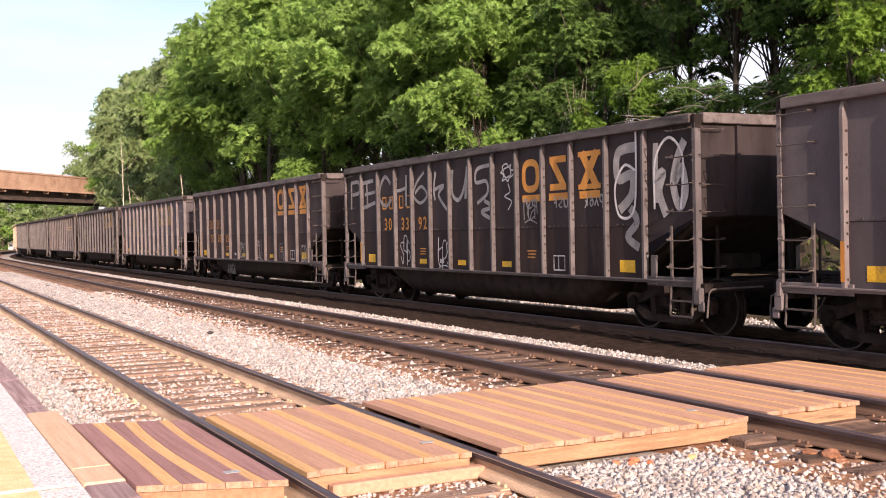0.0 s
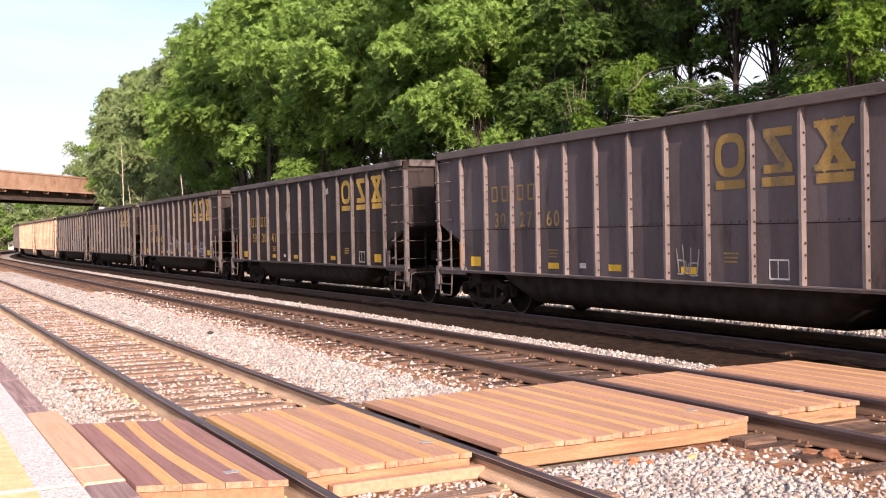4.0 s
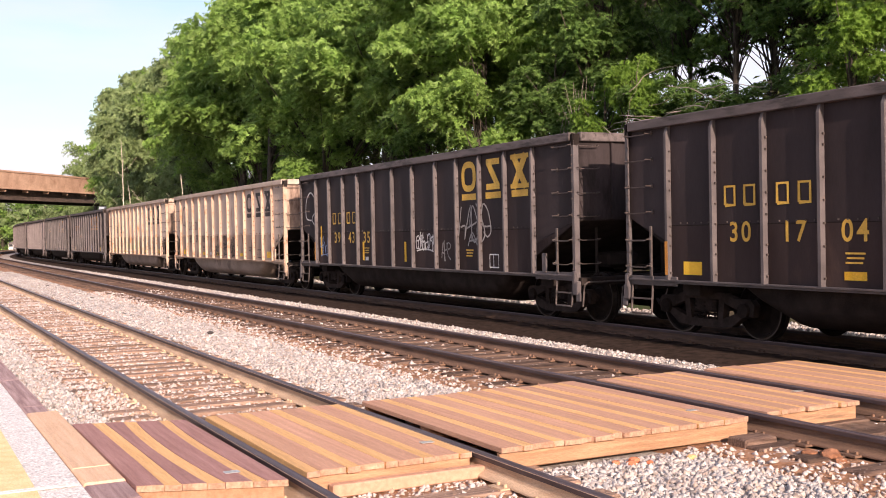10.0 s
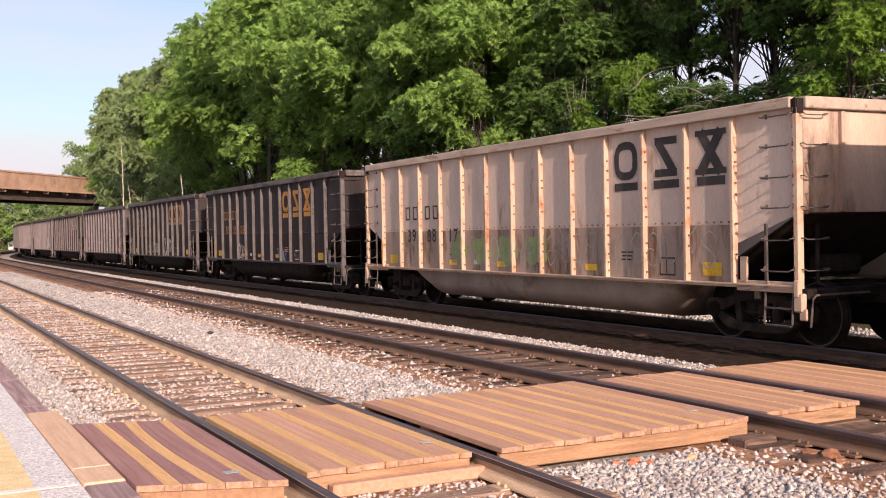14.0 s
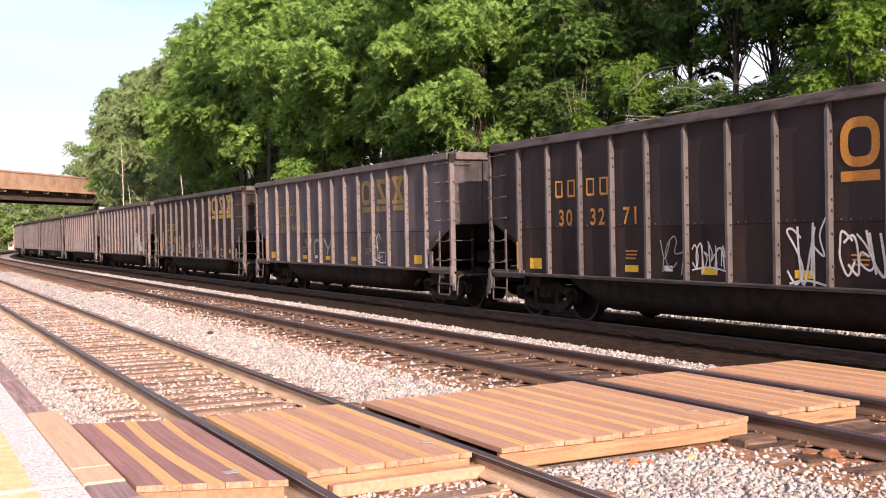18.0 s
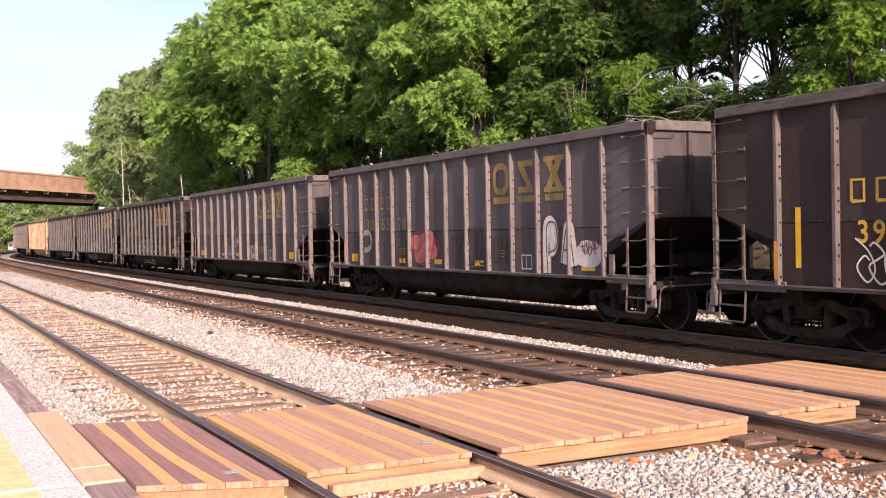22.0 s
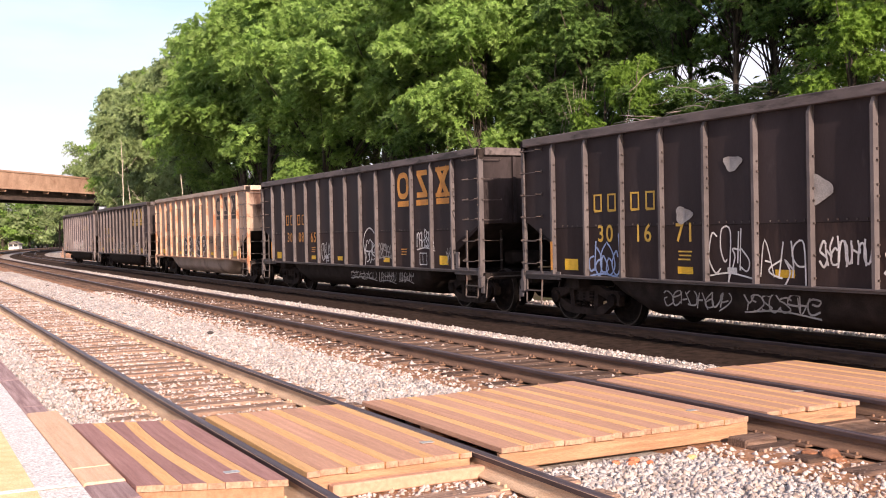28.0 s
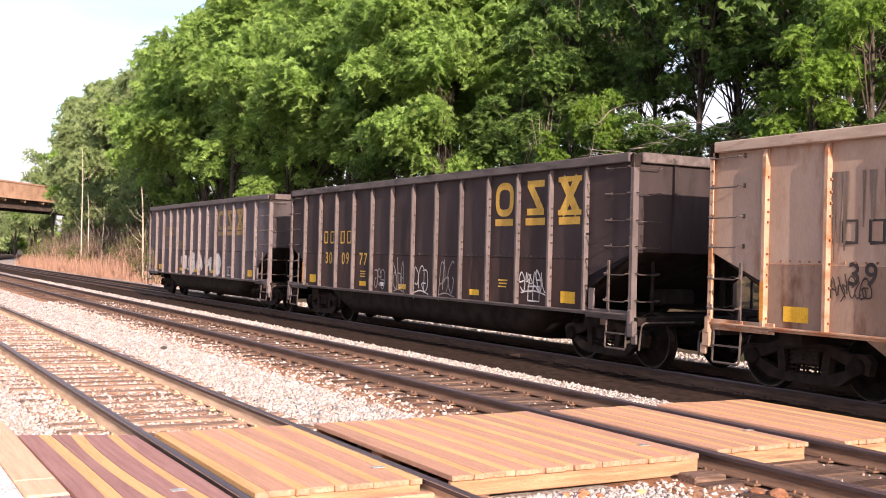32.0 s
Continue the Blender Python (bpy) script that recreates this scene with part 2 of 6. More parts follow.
M_stone = island_material("ballast_stone", [(0.326, 0.293, 0.284), (0.474, 0.442, 0.428), (0.363, 0.330, 0.321), (0.539, 0.512, 0.498), (0.363, 0.279, 0.237), (0.456, 0.428, 0.419), (0.233, 0.209, 0.195), (0.419, 0.349, 0.316), (0.605, 0.577, 0.558), (0.391, 0.302, 0.242)])
M_stone_dark = island_material("ballast_stone_rusty", [(0.307, 0.200, 0.153), (0.493, 0.437, 0.414), (0.372, 0.251, 0.186), (0.558, 0.521, 0.507), (0.446, 0.372, 0.339), (0.512, 0.474, 0.456)])
M_plank = material("crossing_plank", (0.45, 0.248, 0.165), (0.57, 0.328, 0.225), 3.0, 0.75, bump=0.2, stretch=(0.35, 9, 9), grain=40, vary=0.09, stain=(0.44, 0.26, 0.175), stain_scale=1.6, stain_at=0.62)
M_plank_yellow = material("crossing_plank_yellow", (0.61, 0.355, 0.152), (0.73, 0.44, 0.205), 3.0, 0.75, bump=0.2, stretch=(0.35, 9, 9), grain=40, vary=0.09, stain=(0.52, 0.30, 0.165), stain_scale=1.6, stain_at=0.64)
M_plank_dark = material("crossing_plank_brown", (0.275, 0.142, 0.127), (0.375, 0.206, 0.187), 3.0, 0.8, bump=0.2, stretch=(0.35, 9, 9), grain=40, vary=0.08)
M_timber = material("sawn_timber", (0.34, 0.185, 0.105), (0.46, 0.265, 0.16), 3.0, 0.8, bump=0.3, stretch=(0.4, 8, 8), grain=40, vary=0.1, stain=(0.26, 0.14, 0.08), stain_scale=3.0, stain_at=0.64)
M_beam = material("crossing_end_beam", (0.30, 0.168, 0.095), (0.46, 0.275, 0.165), 3.0, 0.85, bump=0.4, stretch=(8, 0.45, 8), grain=40, vary=0.1, stain=(0.19, 0.115, 0.075), stain_scale=1.4, stain_at=0.56)
M_timber_fresh = material("fresh_timber", (0.64, 0.415, 0.27), (0.76, 0.52, 0.36), 3.0, 0.8, bump=0.3, stretch=(0.4, 8, 8), grain=40, vary=0.06, stain=(0.40, 0.21, 0.12), stain_scale=2.0, stain_at=0.66)
M_timber_old = material("weathered_timber", (0.26, 0.165, 0.165), (0.44, 0.31, 0.305), 3.0, 0.85, bump=0.4, stretch=(0.4, 8, 8), grain=40, vary=0.15)
M_end_grain = material("board_end_grain", (0.30, 0.175, 0.115), (0.46, 0.285, 0.20), 14.0, 0.9, bump=0.4, grain=50, stain=(0.20, 0.12, 0.08), stain_scale=5.0, stain_at=0.55)
M_concrete = material("exposed_aggregate", (0.60, 0.56, 0.55), (0.85, 0.82, 0.80), 34.0, 0.9, bump=0.6, grain=55, speck=0.34, stain=(0.50, 0.45, 0.42), stain_scale=0.8, stain_at=0.62)
M_tactile = material("platform_yellow", (0.78, 0.57, 0.28), (0.88, 0.71, 0.41), 8.0, 0.8, bump=0.2, grain=80)
M_line = material("white_line", (0.66, 0.62, 0.58), (0.8, 0.77, 0.73), 12.0, 0.8, bump=0.05)
M_plate = material("bright_plate", (0.7, 0.68, 0.66), (0.85, 0.83, 0.8), 12.0, 0.3, 0.7, bump=0.05)
M_soil = material("bank_soil", (0.045, 0.035, 0.022), (0.10, 0.075, 0.045), 1.5, 0.95, bump=0.8, grain=14, stain=(0.045, 0.065, 0.022), stain_scale=0.4, stain_at=0.5)
M_girder = material("girder_paint", (0.42, 0.265, 0.19), (0.56, 0.375, 0.275), 0.8, 0.7, bump=0.1, grain=10, stain=(0.28, 0.14, 0.09), stain_scale=0.5, stain_at=0.6)
M_girder_dark = material("girder_under", (0.06, 0.045, 0.04), (0.11, 0.08, 0.07), 1.0, 0.8, bump=0.1, grain=10)
M_wall_stone = material("abutment_concrete", (0.24, 0.20, 0.17), (0.38, 0.33, 0.29), 1.5, 0.9, bump=0.3, grain=20)
M_bark = material("bark", (0.040, 0.032, 0.026), (0.095, 0.078, 0.062), 6.0, 0.9, bump=0.6, stretch=(3, 3, 0.6), grain=30)
M_bark_pale = material("pale_bark", (0.38, 0.33, 0.27), (0.56, 0.50, 0.42), 6.0, 0.9, bump=0.3, stretch=(2, 2, 0.5), grain=30)
M_vine = material("dry_vine", (0.24, 0.20, 0.165), (0.42, 0.36, 0.305), 6.0, 0.9, bump=0.2)
M_leaf = island_material("leaf_green", [(0.182, 0.303, 0.061), (0.250, 0.401, 0.093), (0.134, 0.244, 0.050), (0.305, 0.454, 0.123), (0.206, 0.350, 0.074)], 0.5, 0.48, 0.24)
M_leaf_dark = island_material("leaf_dark_green", [(0.078, 0.148, 0.035), (0.129, 0.225, 0.052), (0.063, 0.122, 0.030), (0.173, 0.284, 0.068)], 0.5, 0.36, 0.25)
M_leaf_pale = island_material("leaf_grey_green", [(0.201, 0.281, 0.112), (0.267, 0.355, 0.151), (0.151, 0.225, 0.085), (0.313, 0.387, 0.185)], 0.55, 0.42, 0.28)
M_leaf_bright = island_material("leaf_bright_green", [(0.146, 0.258, 0.036), (0.198, 0.327, 0.053), (0.112, 0.215, 0.029)], 0.5, 0.48, 0.2)
M_grass = island_material("dry_grass", [(0.42, 0.255, 0.19), (0.53, 0.345, 0.265), (0.32, 0.185, 0.135), (0.48, 0.305, 0.225)], 0.9, 0.35)
M_brush = island_material("brush_green", [(0.075, 0.115, 0.028), (0.120, 0.160, 0.042), (0.16, 0.13, 0.07), (0.060, 0.095, 0.024)], 0.7, 0.35, 0.25)
M_white_wall = material("white_siding", (0.70, 0.69, 0.68), (0.8, 0.79, 0.78), 1.0, 0.8, bump=0.05, grain=10)
M_roof = material("roof_shingle", (0.10, 0.09, 0.085), (0.16, 0.145, 0.135), 2.0, 0.9, bump=0.2, grain=10)
M_glass = material("dark_pane", (0.03, 0.035, 0.04), (0.05, 0.055, 0.06), 1.0, 0.1, bump=0.0, grain=5)


# ---- mesh helpers ----
def mesh_of(bm, name, smooth=False):
    me = bpy.data.meshes.new(name)
    bm.to_mesh(me)
    bm.free()
    if smooth:
        me.polygons.foreach_set("use_smooth", [True] * len(me.polygons))
    return me


def place(name, me, mat, parent=None, m=None, label=""):
    """An object on a mesh that may be shared: its material sits on the object."""
    ob = new(name, me)
    if not me.materials:
        me.materials.append(mat)
    ob.material_slots[0].link = "OBJECT"
    ob.material_slots[0].material = mat
    if parent:
        ob.parent = parent
    if m is not None:
        ob.matrix_basis = m
    return tagged(ob, label) if label else ob


def part(name, bm, mat, parent=None, label="", m=None, smooth=False):
    return place(name, mesh_of(bm, name, smooth), mat, parent, m, label)


def box(bm, x0, x1, y0, y1, z0, z1, bevel=0.0):
    r = bmesh.ops.create_cube(bm, size=1)
    v = r["verts"]
    for q in v:
        q.co = ((x0 + x1) / 2 + q.co.x * (x1 - x0), (y0 + y1) / 2 + q.co.y * (y1 - y0), (z0 + z1) / 2 + q.co.z * (z1 - z0))
    if bevel:
        e = list({e for q in v for e in q.link_edges})
        bmesh.ops.bevel(bm, geom=e, offset=bevel, segments=1, affect="EDGES")
    return bm


def boxes(*rows, bevel=0.0):
    bm = bmesh.new()
    for r in rows:
        box(bm, *r, bevel=bevel)
    return bm


def prism(outline, y0, y1, bm=None):
    """A polygon in x and z, drawn out from y0 to y1."""
    bm = bm or bmesh.new()
    a = [bm.verts.new((x, y0, z)) for x, z in outline]
    b = [bm.verts.new((x, y1, z)) for x, z in outline]
    bm.faces.new(a)
    bm.faces.new(b[::-1])
    for i in range(len(a)):
        j = (i + 1) % len(a)
        bm.faces.new((a[j], a[i], b[i], b[j]))
    bmesh.ops.recalc_face_normals(bm, faces=bm.faces)
    return bm


def tube(points, radii, sides=7, bm=None):
    """A round bar along points, with a radius at each."""
    bm = bm or bmesh.new()
    pts = [Vector(q) for q in points]
    rings = []
    for i, q in enumerate(pts):
        d = (pts[min(i + 1, len(pts) - 1)] - pts[max(i - 1, 0)]).normalized()
        u = d.cross(Vector((0.13, 0.31, 0.94)))
        u = u.normalized() if u.length > 1e-4 else Vector((1, 0, 0))
        w = d.cross(u)
        r = radii[i] if isinstance(radii, (list, tuple)) else radii
        rings.append([bm.verts.new(q + (u * math.cos(a) + w * math.sin(a)) * r) for a in (2 * math.pi * k / sides for k in range(sides))])
    for a, b in zip(rings, rings[1:]):
        for k in range(sides):
            bm.faces.new((a[k], a[(k + 1) % sides], b[(k + 1) % sides], b[k]))
    bm.faces.new(rings[0][::-1])
    bm.faces.new(rings[-1])
    return bm


def lathe(profile, sides=24, bm=None, capped=True):
    """A profile of (y, r) turned about the y axis."""
    bm = bm or bmesh.new()
    rings = [[bm.verts.new((r * math.cos(a), y, r * math.sin(a))) for a in (2 * math.pi * k / sides for k in range(sides))] for y, r in profile]
    for a, b in zip(rings, rings[1:]):
        for k in range(sides):
            bm.faces.new((a[k], a[(k + 1) % sides], b[(k + 1) % sides], b[k]))
    if capped:
        bm.faces.new(rings[0][::-1])
        bm.faces.new(rings[-1])
    bmesh.ops.recalc_face_normals(bm, faces=bm.faces)
    return bm


def raw_mesh(name, verts, faces):
    me = bpy.data.meshes.new(name)
    verts, faces = np.asarray(verts, np.float32), np.asarray(faces, np.int32)
    k = faces.shape[1]
    me.vertices.add(len(verts))
    me.vertices.foreach_set("co", verts.ravel())
    me.loops.add(faces.size)
    me.loops.foreach_set("vertex_index", faces.ravel())
    me.polygons.add(len(faces))
    me.polygons.foreach_set("loop_start", np.arange(0, faces.size, k, dtype=np.int32))
    me.polygons.foreach_set("loop_total", np.full(len(faces), k, np.int32))
    me.update(calc_edges=True)
    return me


def thing(name, label, category, group="", kind="", at=(0, 0, 0)):
    ob = new(name)
    ob.empty_display_size = 0.3
    ob.location = at
    return tagged(ob, label, category, group, kind)


# ---- the line of the tracks ----
Y_A, Y_C, Y_E, GAUGE = 2.55, 7.05, 11.58, 1.506
BEND, BEND_AT, SWEEP = 0.0024, -111.5, 0.00017


def line(s, y):
    """Place and heading on a line parallel to the tracks, y metres from the camera, at s along them."""
    a = min(s - BEND_AT, 0.0)
    th = BEND * a
    x = s if a == 0 else BEND_AT + math.sin(th) / BEND
    yy = 0.0 if a == 0 else (1 - math.cos(th)) / BEND
    d = min(s, 0.0)
    o = y - Y_C
    return x - math.sin(th) * o, Y_C + yy + math.cos(th) * o + 0.5 * SWEEP * d * d, math.atan(math.tan(th) + SWEEP * d)


STATIONS = [60, 45, 30, 20, 12, 6, 0, -6, -12, -18, -25, -32, -40, -50, -60, -70, -80, -90, -100, -110, -120, -130, -140,
            -150, -160, -175, -190, -205, -220, -240, -260, -290, -330]


def sweep(section, y, bm=None, closed=True, stations=STATIONS):
    """A section of (across, z) carried along the line y."""
    bm = bm or bmesh.new()
    rings = []
    for s in stations:
        rings.append([bm.verts.new((*line(s, y + o)[:2], z)) for o, z in section])
    k = len(section)
    for a, b in zip(rings, rings[1:]):
        for i in range(k if closed else k - 1):
            j = (i + 1) % k
            bm.faces.new((a[i], a[j], b[j], b[i]))
    if closed:
        bm.faces.new(rings[0])
        bm.faces.new(rings[-1][::-1])
    bmesh.ops.recalc_face_normals(bm, faces=bm.faces)
    return bm


# ---- ground ----
def ground_z(x, y):
    """Height of the ground outside the tracks: flat, with a wooded bank behind the far track."""
    far = line(max(min(x, 60), -330), 15.6)[1]
    d = y - far
    if d <= 0:
        return -0.62
    k = min(max((-x - 55) / 40, 0), 1)              # the bank is lower beyond the last trees
    top = 4.9 * (1 - k) + 2.4 * k
    r = min(d / 6.5, 1.0)
    return -0.62 + top * r * r * (3 - 2 * r) + 0.25 * math.sin(x * 0.31 + y * 0.7) * r


bm = bmesh.new()
gx = [-2500, -1200, -600] + list(range(-400, 81, 8)) + [200, 600, 1500, 2500]
gy = [-2500, -800, -200, -60, -20, -5, 2, 6, 10, 13] + [14 + 1.5 * i for i in range(16)] + [45, 60, 100, 300, 900, 2500]
gv = [[bm.verts.new((x, y, ground_z(x, y))) for y in gy] for x in gx]
for i in range(len(gx) - 1):
    for j in range(len(gy) - 1):
        bm.faces.new((gv[i][j], gv[i + 1][j], gv[i + 1][j + 1], gv[i][j + 1]))
bmesh.ops.recalc_face_normals(bm, faces=bm.faces)
ground = tagged(part("ground", bm, M_soil, smooth=True), "brown earth and undergrowth rising to a wooded bank", "ground", kind="structure")

bed = tagged(part("ballast_bed", sweep([(-6.48, -0.75), (-6.42, -0.25), (-5.2, -0.24), (0, -0.215), (5.3, -0.25), (6.8, -0.27), (8.6, -0.30), (9.6, -0.75)], Y_C + 0.75, closed=False), M_ballast, smooth=True),
             "pale grey crushed stone ballast under three tracks", "ballast", kind="structure")
# strips of darker ground inside the tracks
part("rusty_strip", sweep([(-1.15, -0.205), (0, -0.195), (1.2, -0.205)], Y_A + 0.75, closed=False), M_rusty, bed, "rust-stained ballast between the rails")
part("rust_shoulder", sweep([(-1.95, -0.222), (-1.5, -0.196), (-0.85, -0.19)], Y_C + 0.75, closed=False), M_rusty, bed, "rust-brown fines beside the rail")
part("oily_strip", sweep([(-1.35, -0.205), (0, -0.185), (1.25, -0.205)], Y_C + 0.75, closed=False), M_oilbed, bed, "oily brown ballast between the rails")
part("coal_dust_strip", sweep([(-2.15, -0.232), (-1.42, -0.172), (-0.9, -0.166), (0, -0.170), (0.9, -0.166), (1.3, -0.172), (1.95, -0.235)], Y_E + 0.75, closed=False), M_dark_bed, bed, "near-black ballast along the far track")


def track(name, y, label, near, far, dense, tie_mat, web):
    """Two rails on timber ties."""
    t = thing(name, label, "railway track", "railway tracks", at=(0, y + 0.75, -0.2))
    inv = Matrix.Translation((0, -y - 0.75, 0.2))
    sec = [(-0.076, -0.17), (0.076, -0.17), (0.076, -0.156), (0.022, -0.122), (0.010, -0.095), (0.010, -0.045), (0.036, -0.035), (0.036, -0.008),
           (-0.036, -0.008), (-0.036, -0.035), (-0.010, -0.045), (-0.010, -0.095), (-0.022, -0.122), (-0.076, -0.156)]
    head = [(-0.034, -0.010), (0.034, -0.010), (0.030, 0.0), (-0.030, 0.0)]
    side = [(-0.0375, -0.044), (0.0375, -0.044), (0.0375, -0.012), (0.034, -0.009), (-0.034, -0.009), (-0.0375, -0.012)]
    for o in (0, GAUGE):
        r = part("rail", sweep(sec, y + o), web, t, m=inv)
        part("rail_head", sweep(side, y + o), M_rail_head, r, "dark worn rail head")
        part("running_surface", sweep(head, y + o), M_rail_top, r, "polished steel running surface")
    tie = boxes((-0.115, 0.115, -1.3, 1.3, -0.34, -0.172), bevel=0.012)
    tie_me = mesh_of(tie, "tie")
    rnd = random.Random(int(y * 10))
    s, k = near, 0
    rest = bmesh.new()
    while s > far:
        px, py, th = line(s, y + 0.75)
        m = inv @ Matrix.Translation((px, py, rnd.uniform(-0.012, 0.012))) @ Matrix.Rotation(th + rnd.uniform(-0.02, 0.02), 4, "Z")
        if k < dense:
            place("tie", tie_me, tie_mat, t, m)
        else:
            q = bmesh.new()
            q.from_mesh(tie_me)
            bmesh.ops.transform(q, matrix=m, verts=q.verts)
            tmp = bpy.data.meshes.new("tmp")
            q.to_mesh(tmp)
            q.free()
            rest.from_mesh(tmp)
            bpy.data.meshes.remove(tmp)
        s -= 0.53 + rnd.uniform(-0.03, 0.03)
        k += 1
    if rest.verts:
        tagged(part("far_tie_bed", rest, tie_mat, t), kind="stuff")
    # plates and spikes under the rails
    fast = bmesh.new()
    s = near
    rnd = random.Random(int(y * 10))
    while s > max(far, -45):
        px, py, th = line(s, y + 0.75)
        for o in (-0.753, 0.753):
            box(fast, px - 0.09, px + 0.09, py + o - 0.15, py + o + 0.15, -0.178, -0.160)
            for sx in (-0.05, 0.05):
                for sy in (-0.09, 0.09):
                    box(fast, px + sx - 0.012, px + sx + 0.012, py + o + sy - 0.012, py + o + sy + 0.012, -0.162, -0.135)
        s -= 0.53
    tagged(part("rail_fastening", fast, web, t, "rusty tie plates and spikes", m=inv), kind="stuff")
    return t


# ---- station platform and crossing ----
def platform():
    p = tagged(part("platform", boxes((-60, 40, -6, 1.17, -0.7, -0.01), bevel=0.01), M_concrete), "low station platform of pebbled concrete", "platform", kind="structure")
    part("tactile_strip", boxes((-60, 40, 0.25, 0.86, -0.006, 0.002)), M_tactile, p, "worn yellow safety strip")
    part("painted_line", boxes((-7.98, -7.9, 0.2, 1.13, 0.0, 0.006)), M_line, p, "white painted line")
    x = -60.0
    while x < 37.9:                                  # old timbers, with fresh ones beside the crossing
        L = 2.4
        if -11.6 < x < -7.9:
            L = 3.0 if x < -9 else 0.56
        elif x < -11.5:
            L = min(L, -11.5 - x)
        fresh = -11.6 < x < -8.0
        part("edge_timber", boxes((x + 0.004, x + L - 0.004, 1.175, 1.4705 if fresh or -8.0 < x < -6.0 else 1.405, -0.32, 0.0 if fresh else -0.012), bevel=0.014), M_timber_fresh if fresh else M_timber_old, p,
             "fresh orange edge timber" if fresh else "weathered edge timber")
        x += L
    return p


def end_grained(ob):
    """Gives the sawn ends of a board their own surface."""
    ob.data.materials.append(M_end_grain)
    for f in ob.data.polygons:
        f.material_index = 1 if abs(f.normal.x) > 0.6 else 0


def crossing_panel(name, label, y0, y1, boards, pattern, x0=-10.24, x1=-7.42, z=0.004, block=True):
    """A deck of boards along the tracks on cross timbers."""
    t = thing(name, label, "crossing deck", "pedestrian crossing decks", at=((x0 + x1) / 2, (y0 + y1) / 2, -0.2))
    inv = Matrix.Translation((-(x0 + x1) / 2, -(y0 + y1) / 2, 0.2))
    seq = (pattern * boards)[:boards]
    wide = [0.5 if k == "y" else 1.0 for k in seq]
    unit = (y1 - y0) / sum(wide)
    rnd = random.Random(int(y0 * 100))
    at = y0
    for k, q in zip(seq, wide):
        lo, hi = at + 0.0022, at + q * unit - 0.0022
        at += q * unit
        mat = {"p": M_plank, "y": M_plank_yellow, "d": M_plank_dark}[k]
        end_grained(part("board", boxes((x0 + rnd.uniform(-0.02, 0.02), x1 + rnd.uniform(-0.02, 0.02), lo, hi, z - 0.045, z + rnd.uniform(-0.004, 0.003)), bevel=0.003), mat, t, m=inv))
    if block:
        part("end_beam", boxes((x1 - 0.075, x1 - 0.024, y0 + 0.004, y1 - 0.004, z - 0.185, z - 0.047), bevel=0.008), M_beam, t, "orange end beam", m=inv)
        part("end_beam", boxes((x0 + 0.005, x0 + 0.06, y0 + 0.02, y1 - 0.01, z - 0.185, z - 0.047), bevel=0.006), M_timber, t, m=inv)
        part("cross_timber", boxes((-8.95, -8.75, y0 + 0.03, y1 - 0.03, z - 0.185, z - 0.047), bevel=0.006), M_timber, t, m=inv)
    return t


platform()
track("railway_track", Y_A, "rusty railway track on timber ties in pale ballast", 18, -170, 250, M_tie, M_rail_tan)
track("railway_track", Y_C, "worn railway track on oily timber ties", 18, -170, 200, M_tie_mid, M_rail_brown)
track("railway_track", Y_E, "dark railway track carrying the freight train", 18, -170, 150, M_tie_dark, M_rail)



def striped_deck():
    """The skewed deck beside the platform: dark boards with bowed yellow ones between them."""
    t = thing("crossing_deck", "wooden deck striped dark brown and orange beside the platform", "crossing deck", "pedestrian crossing decks", at=(-8.9, 1.95, -0.2))
    inv = Matrix.Translation((8.9, -1.95, 0.2))
    edges = [(1.472, 1.474, 1.478), (1.635, 1.652, 1.656), (1.745, 1.763, 1.770), (1.905, 1.866, 1.930), (2.012, 1.974, 2.046), (2.205, 2.180, 2.222), (2.298, 2.266, 2.318), (2.436, 2.444, 2.452)]
    n = 12

    def bow(e, k):                                   # across at k of the length, a curve through three places
        return e[0] * (1 - k) * (1 - 2 * k) + e[1] * 4 * k * (1 - k) + e[2] * k * (2 * k - 1)

    for i, (e, f) in enumerate(zip(edges, edges[1:])):
        bm = bmesh.new()
        top = 0.006 - 0.004 * (i % 2)
        rings = []
        for j in range(n + 1):
            k = j / n
            row = []
            for g, o in ((e, 0.002), (f, -0.002)):
                y = bow(g, k) + o
                x = -10.53 + 2.89 * k + 0.39 * (y - 1.475)
                row.append((x, y))
            rings.append([bm.verts.new((x, y, z)) for (x, y), z in zip((row[0], row[0], row[1], row[1]), (-0.04, top, top, -0.04))])
        for a, b in zip(rings, rings[1:]):
            for q in range(4):
                bm.faces.new((a[q], a[(q + 1) % 4], b[(q + 1) % 4], b[q]))
        bm.faces.new(rings[0][::-1])
        bm.faces.new(rings[-1])
        bmesh.ops.recalc_face_normals(bm, faces=bm.faces)
        end_grained(part("board", bm, M_plank_yellow if i % 2 else M_plank_dark, t, m=inv))
    for x, mat in ((-7.70, M_timber), (-9.0, M_timber), (-10.42, M_timber)):
        bm = boxes((x - 0.09, x + 0.04, 1.49, 2.43, -0.185, -0.042), bevel=0.006)
        for v in bm.verts:
            v.co.x += 0.39 * (v.co.y - 1.475)
        part("cross_timber", bm, mat, t, m=inv)
    return t


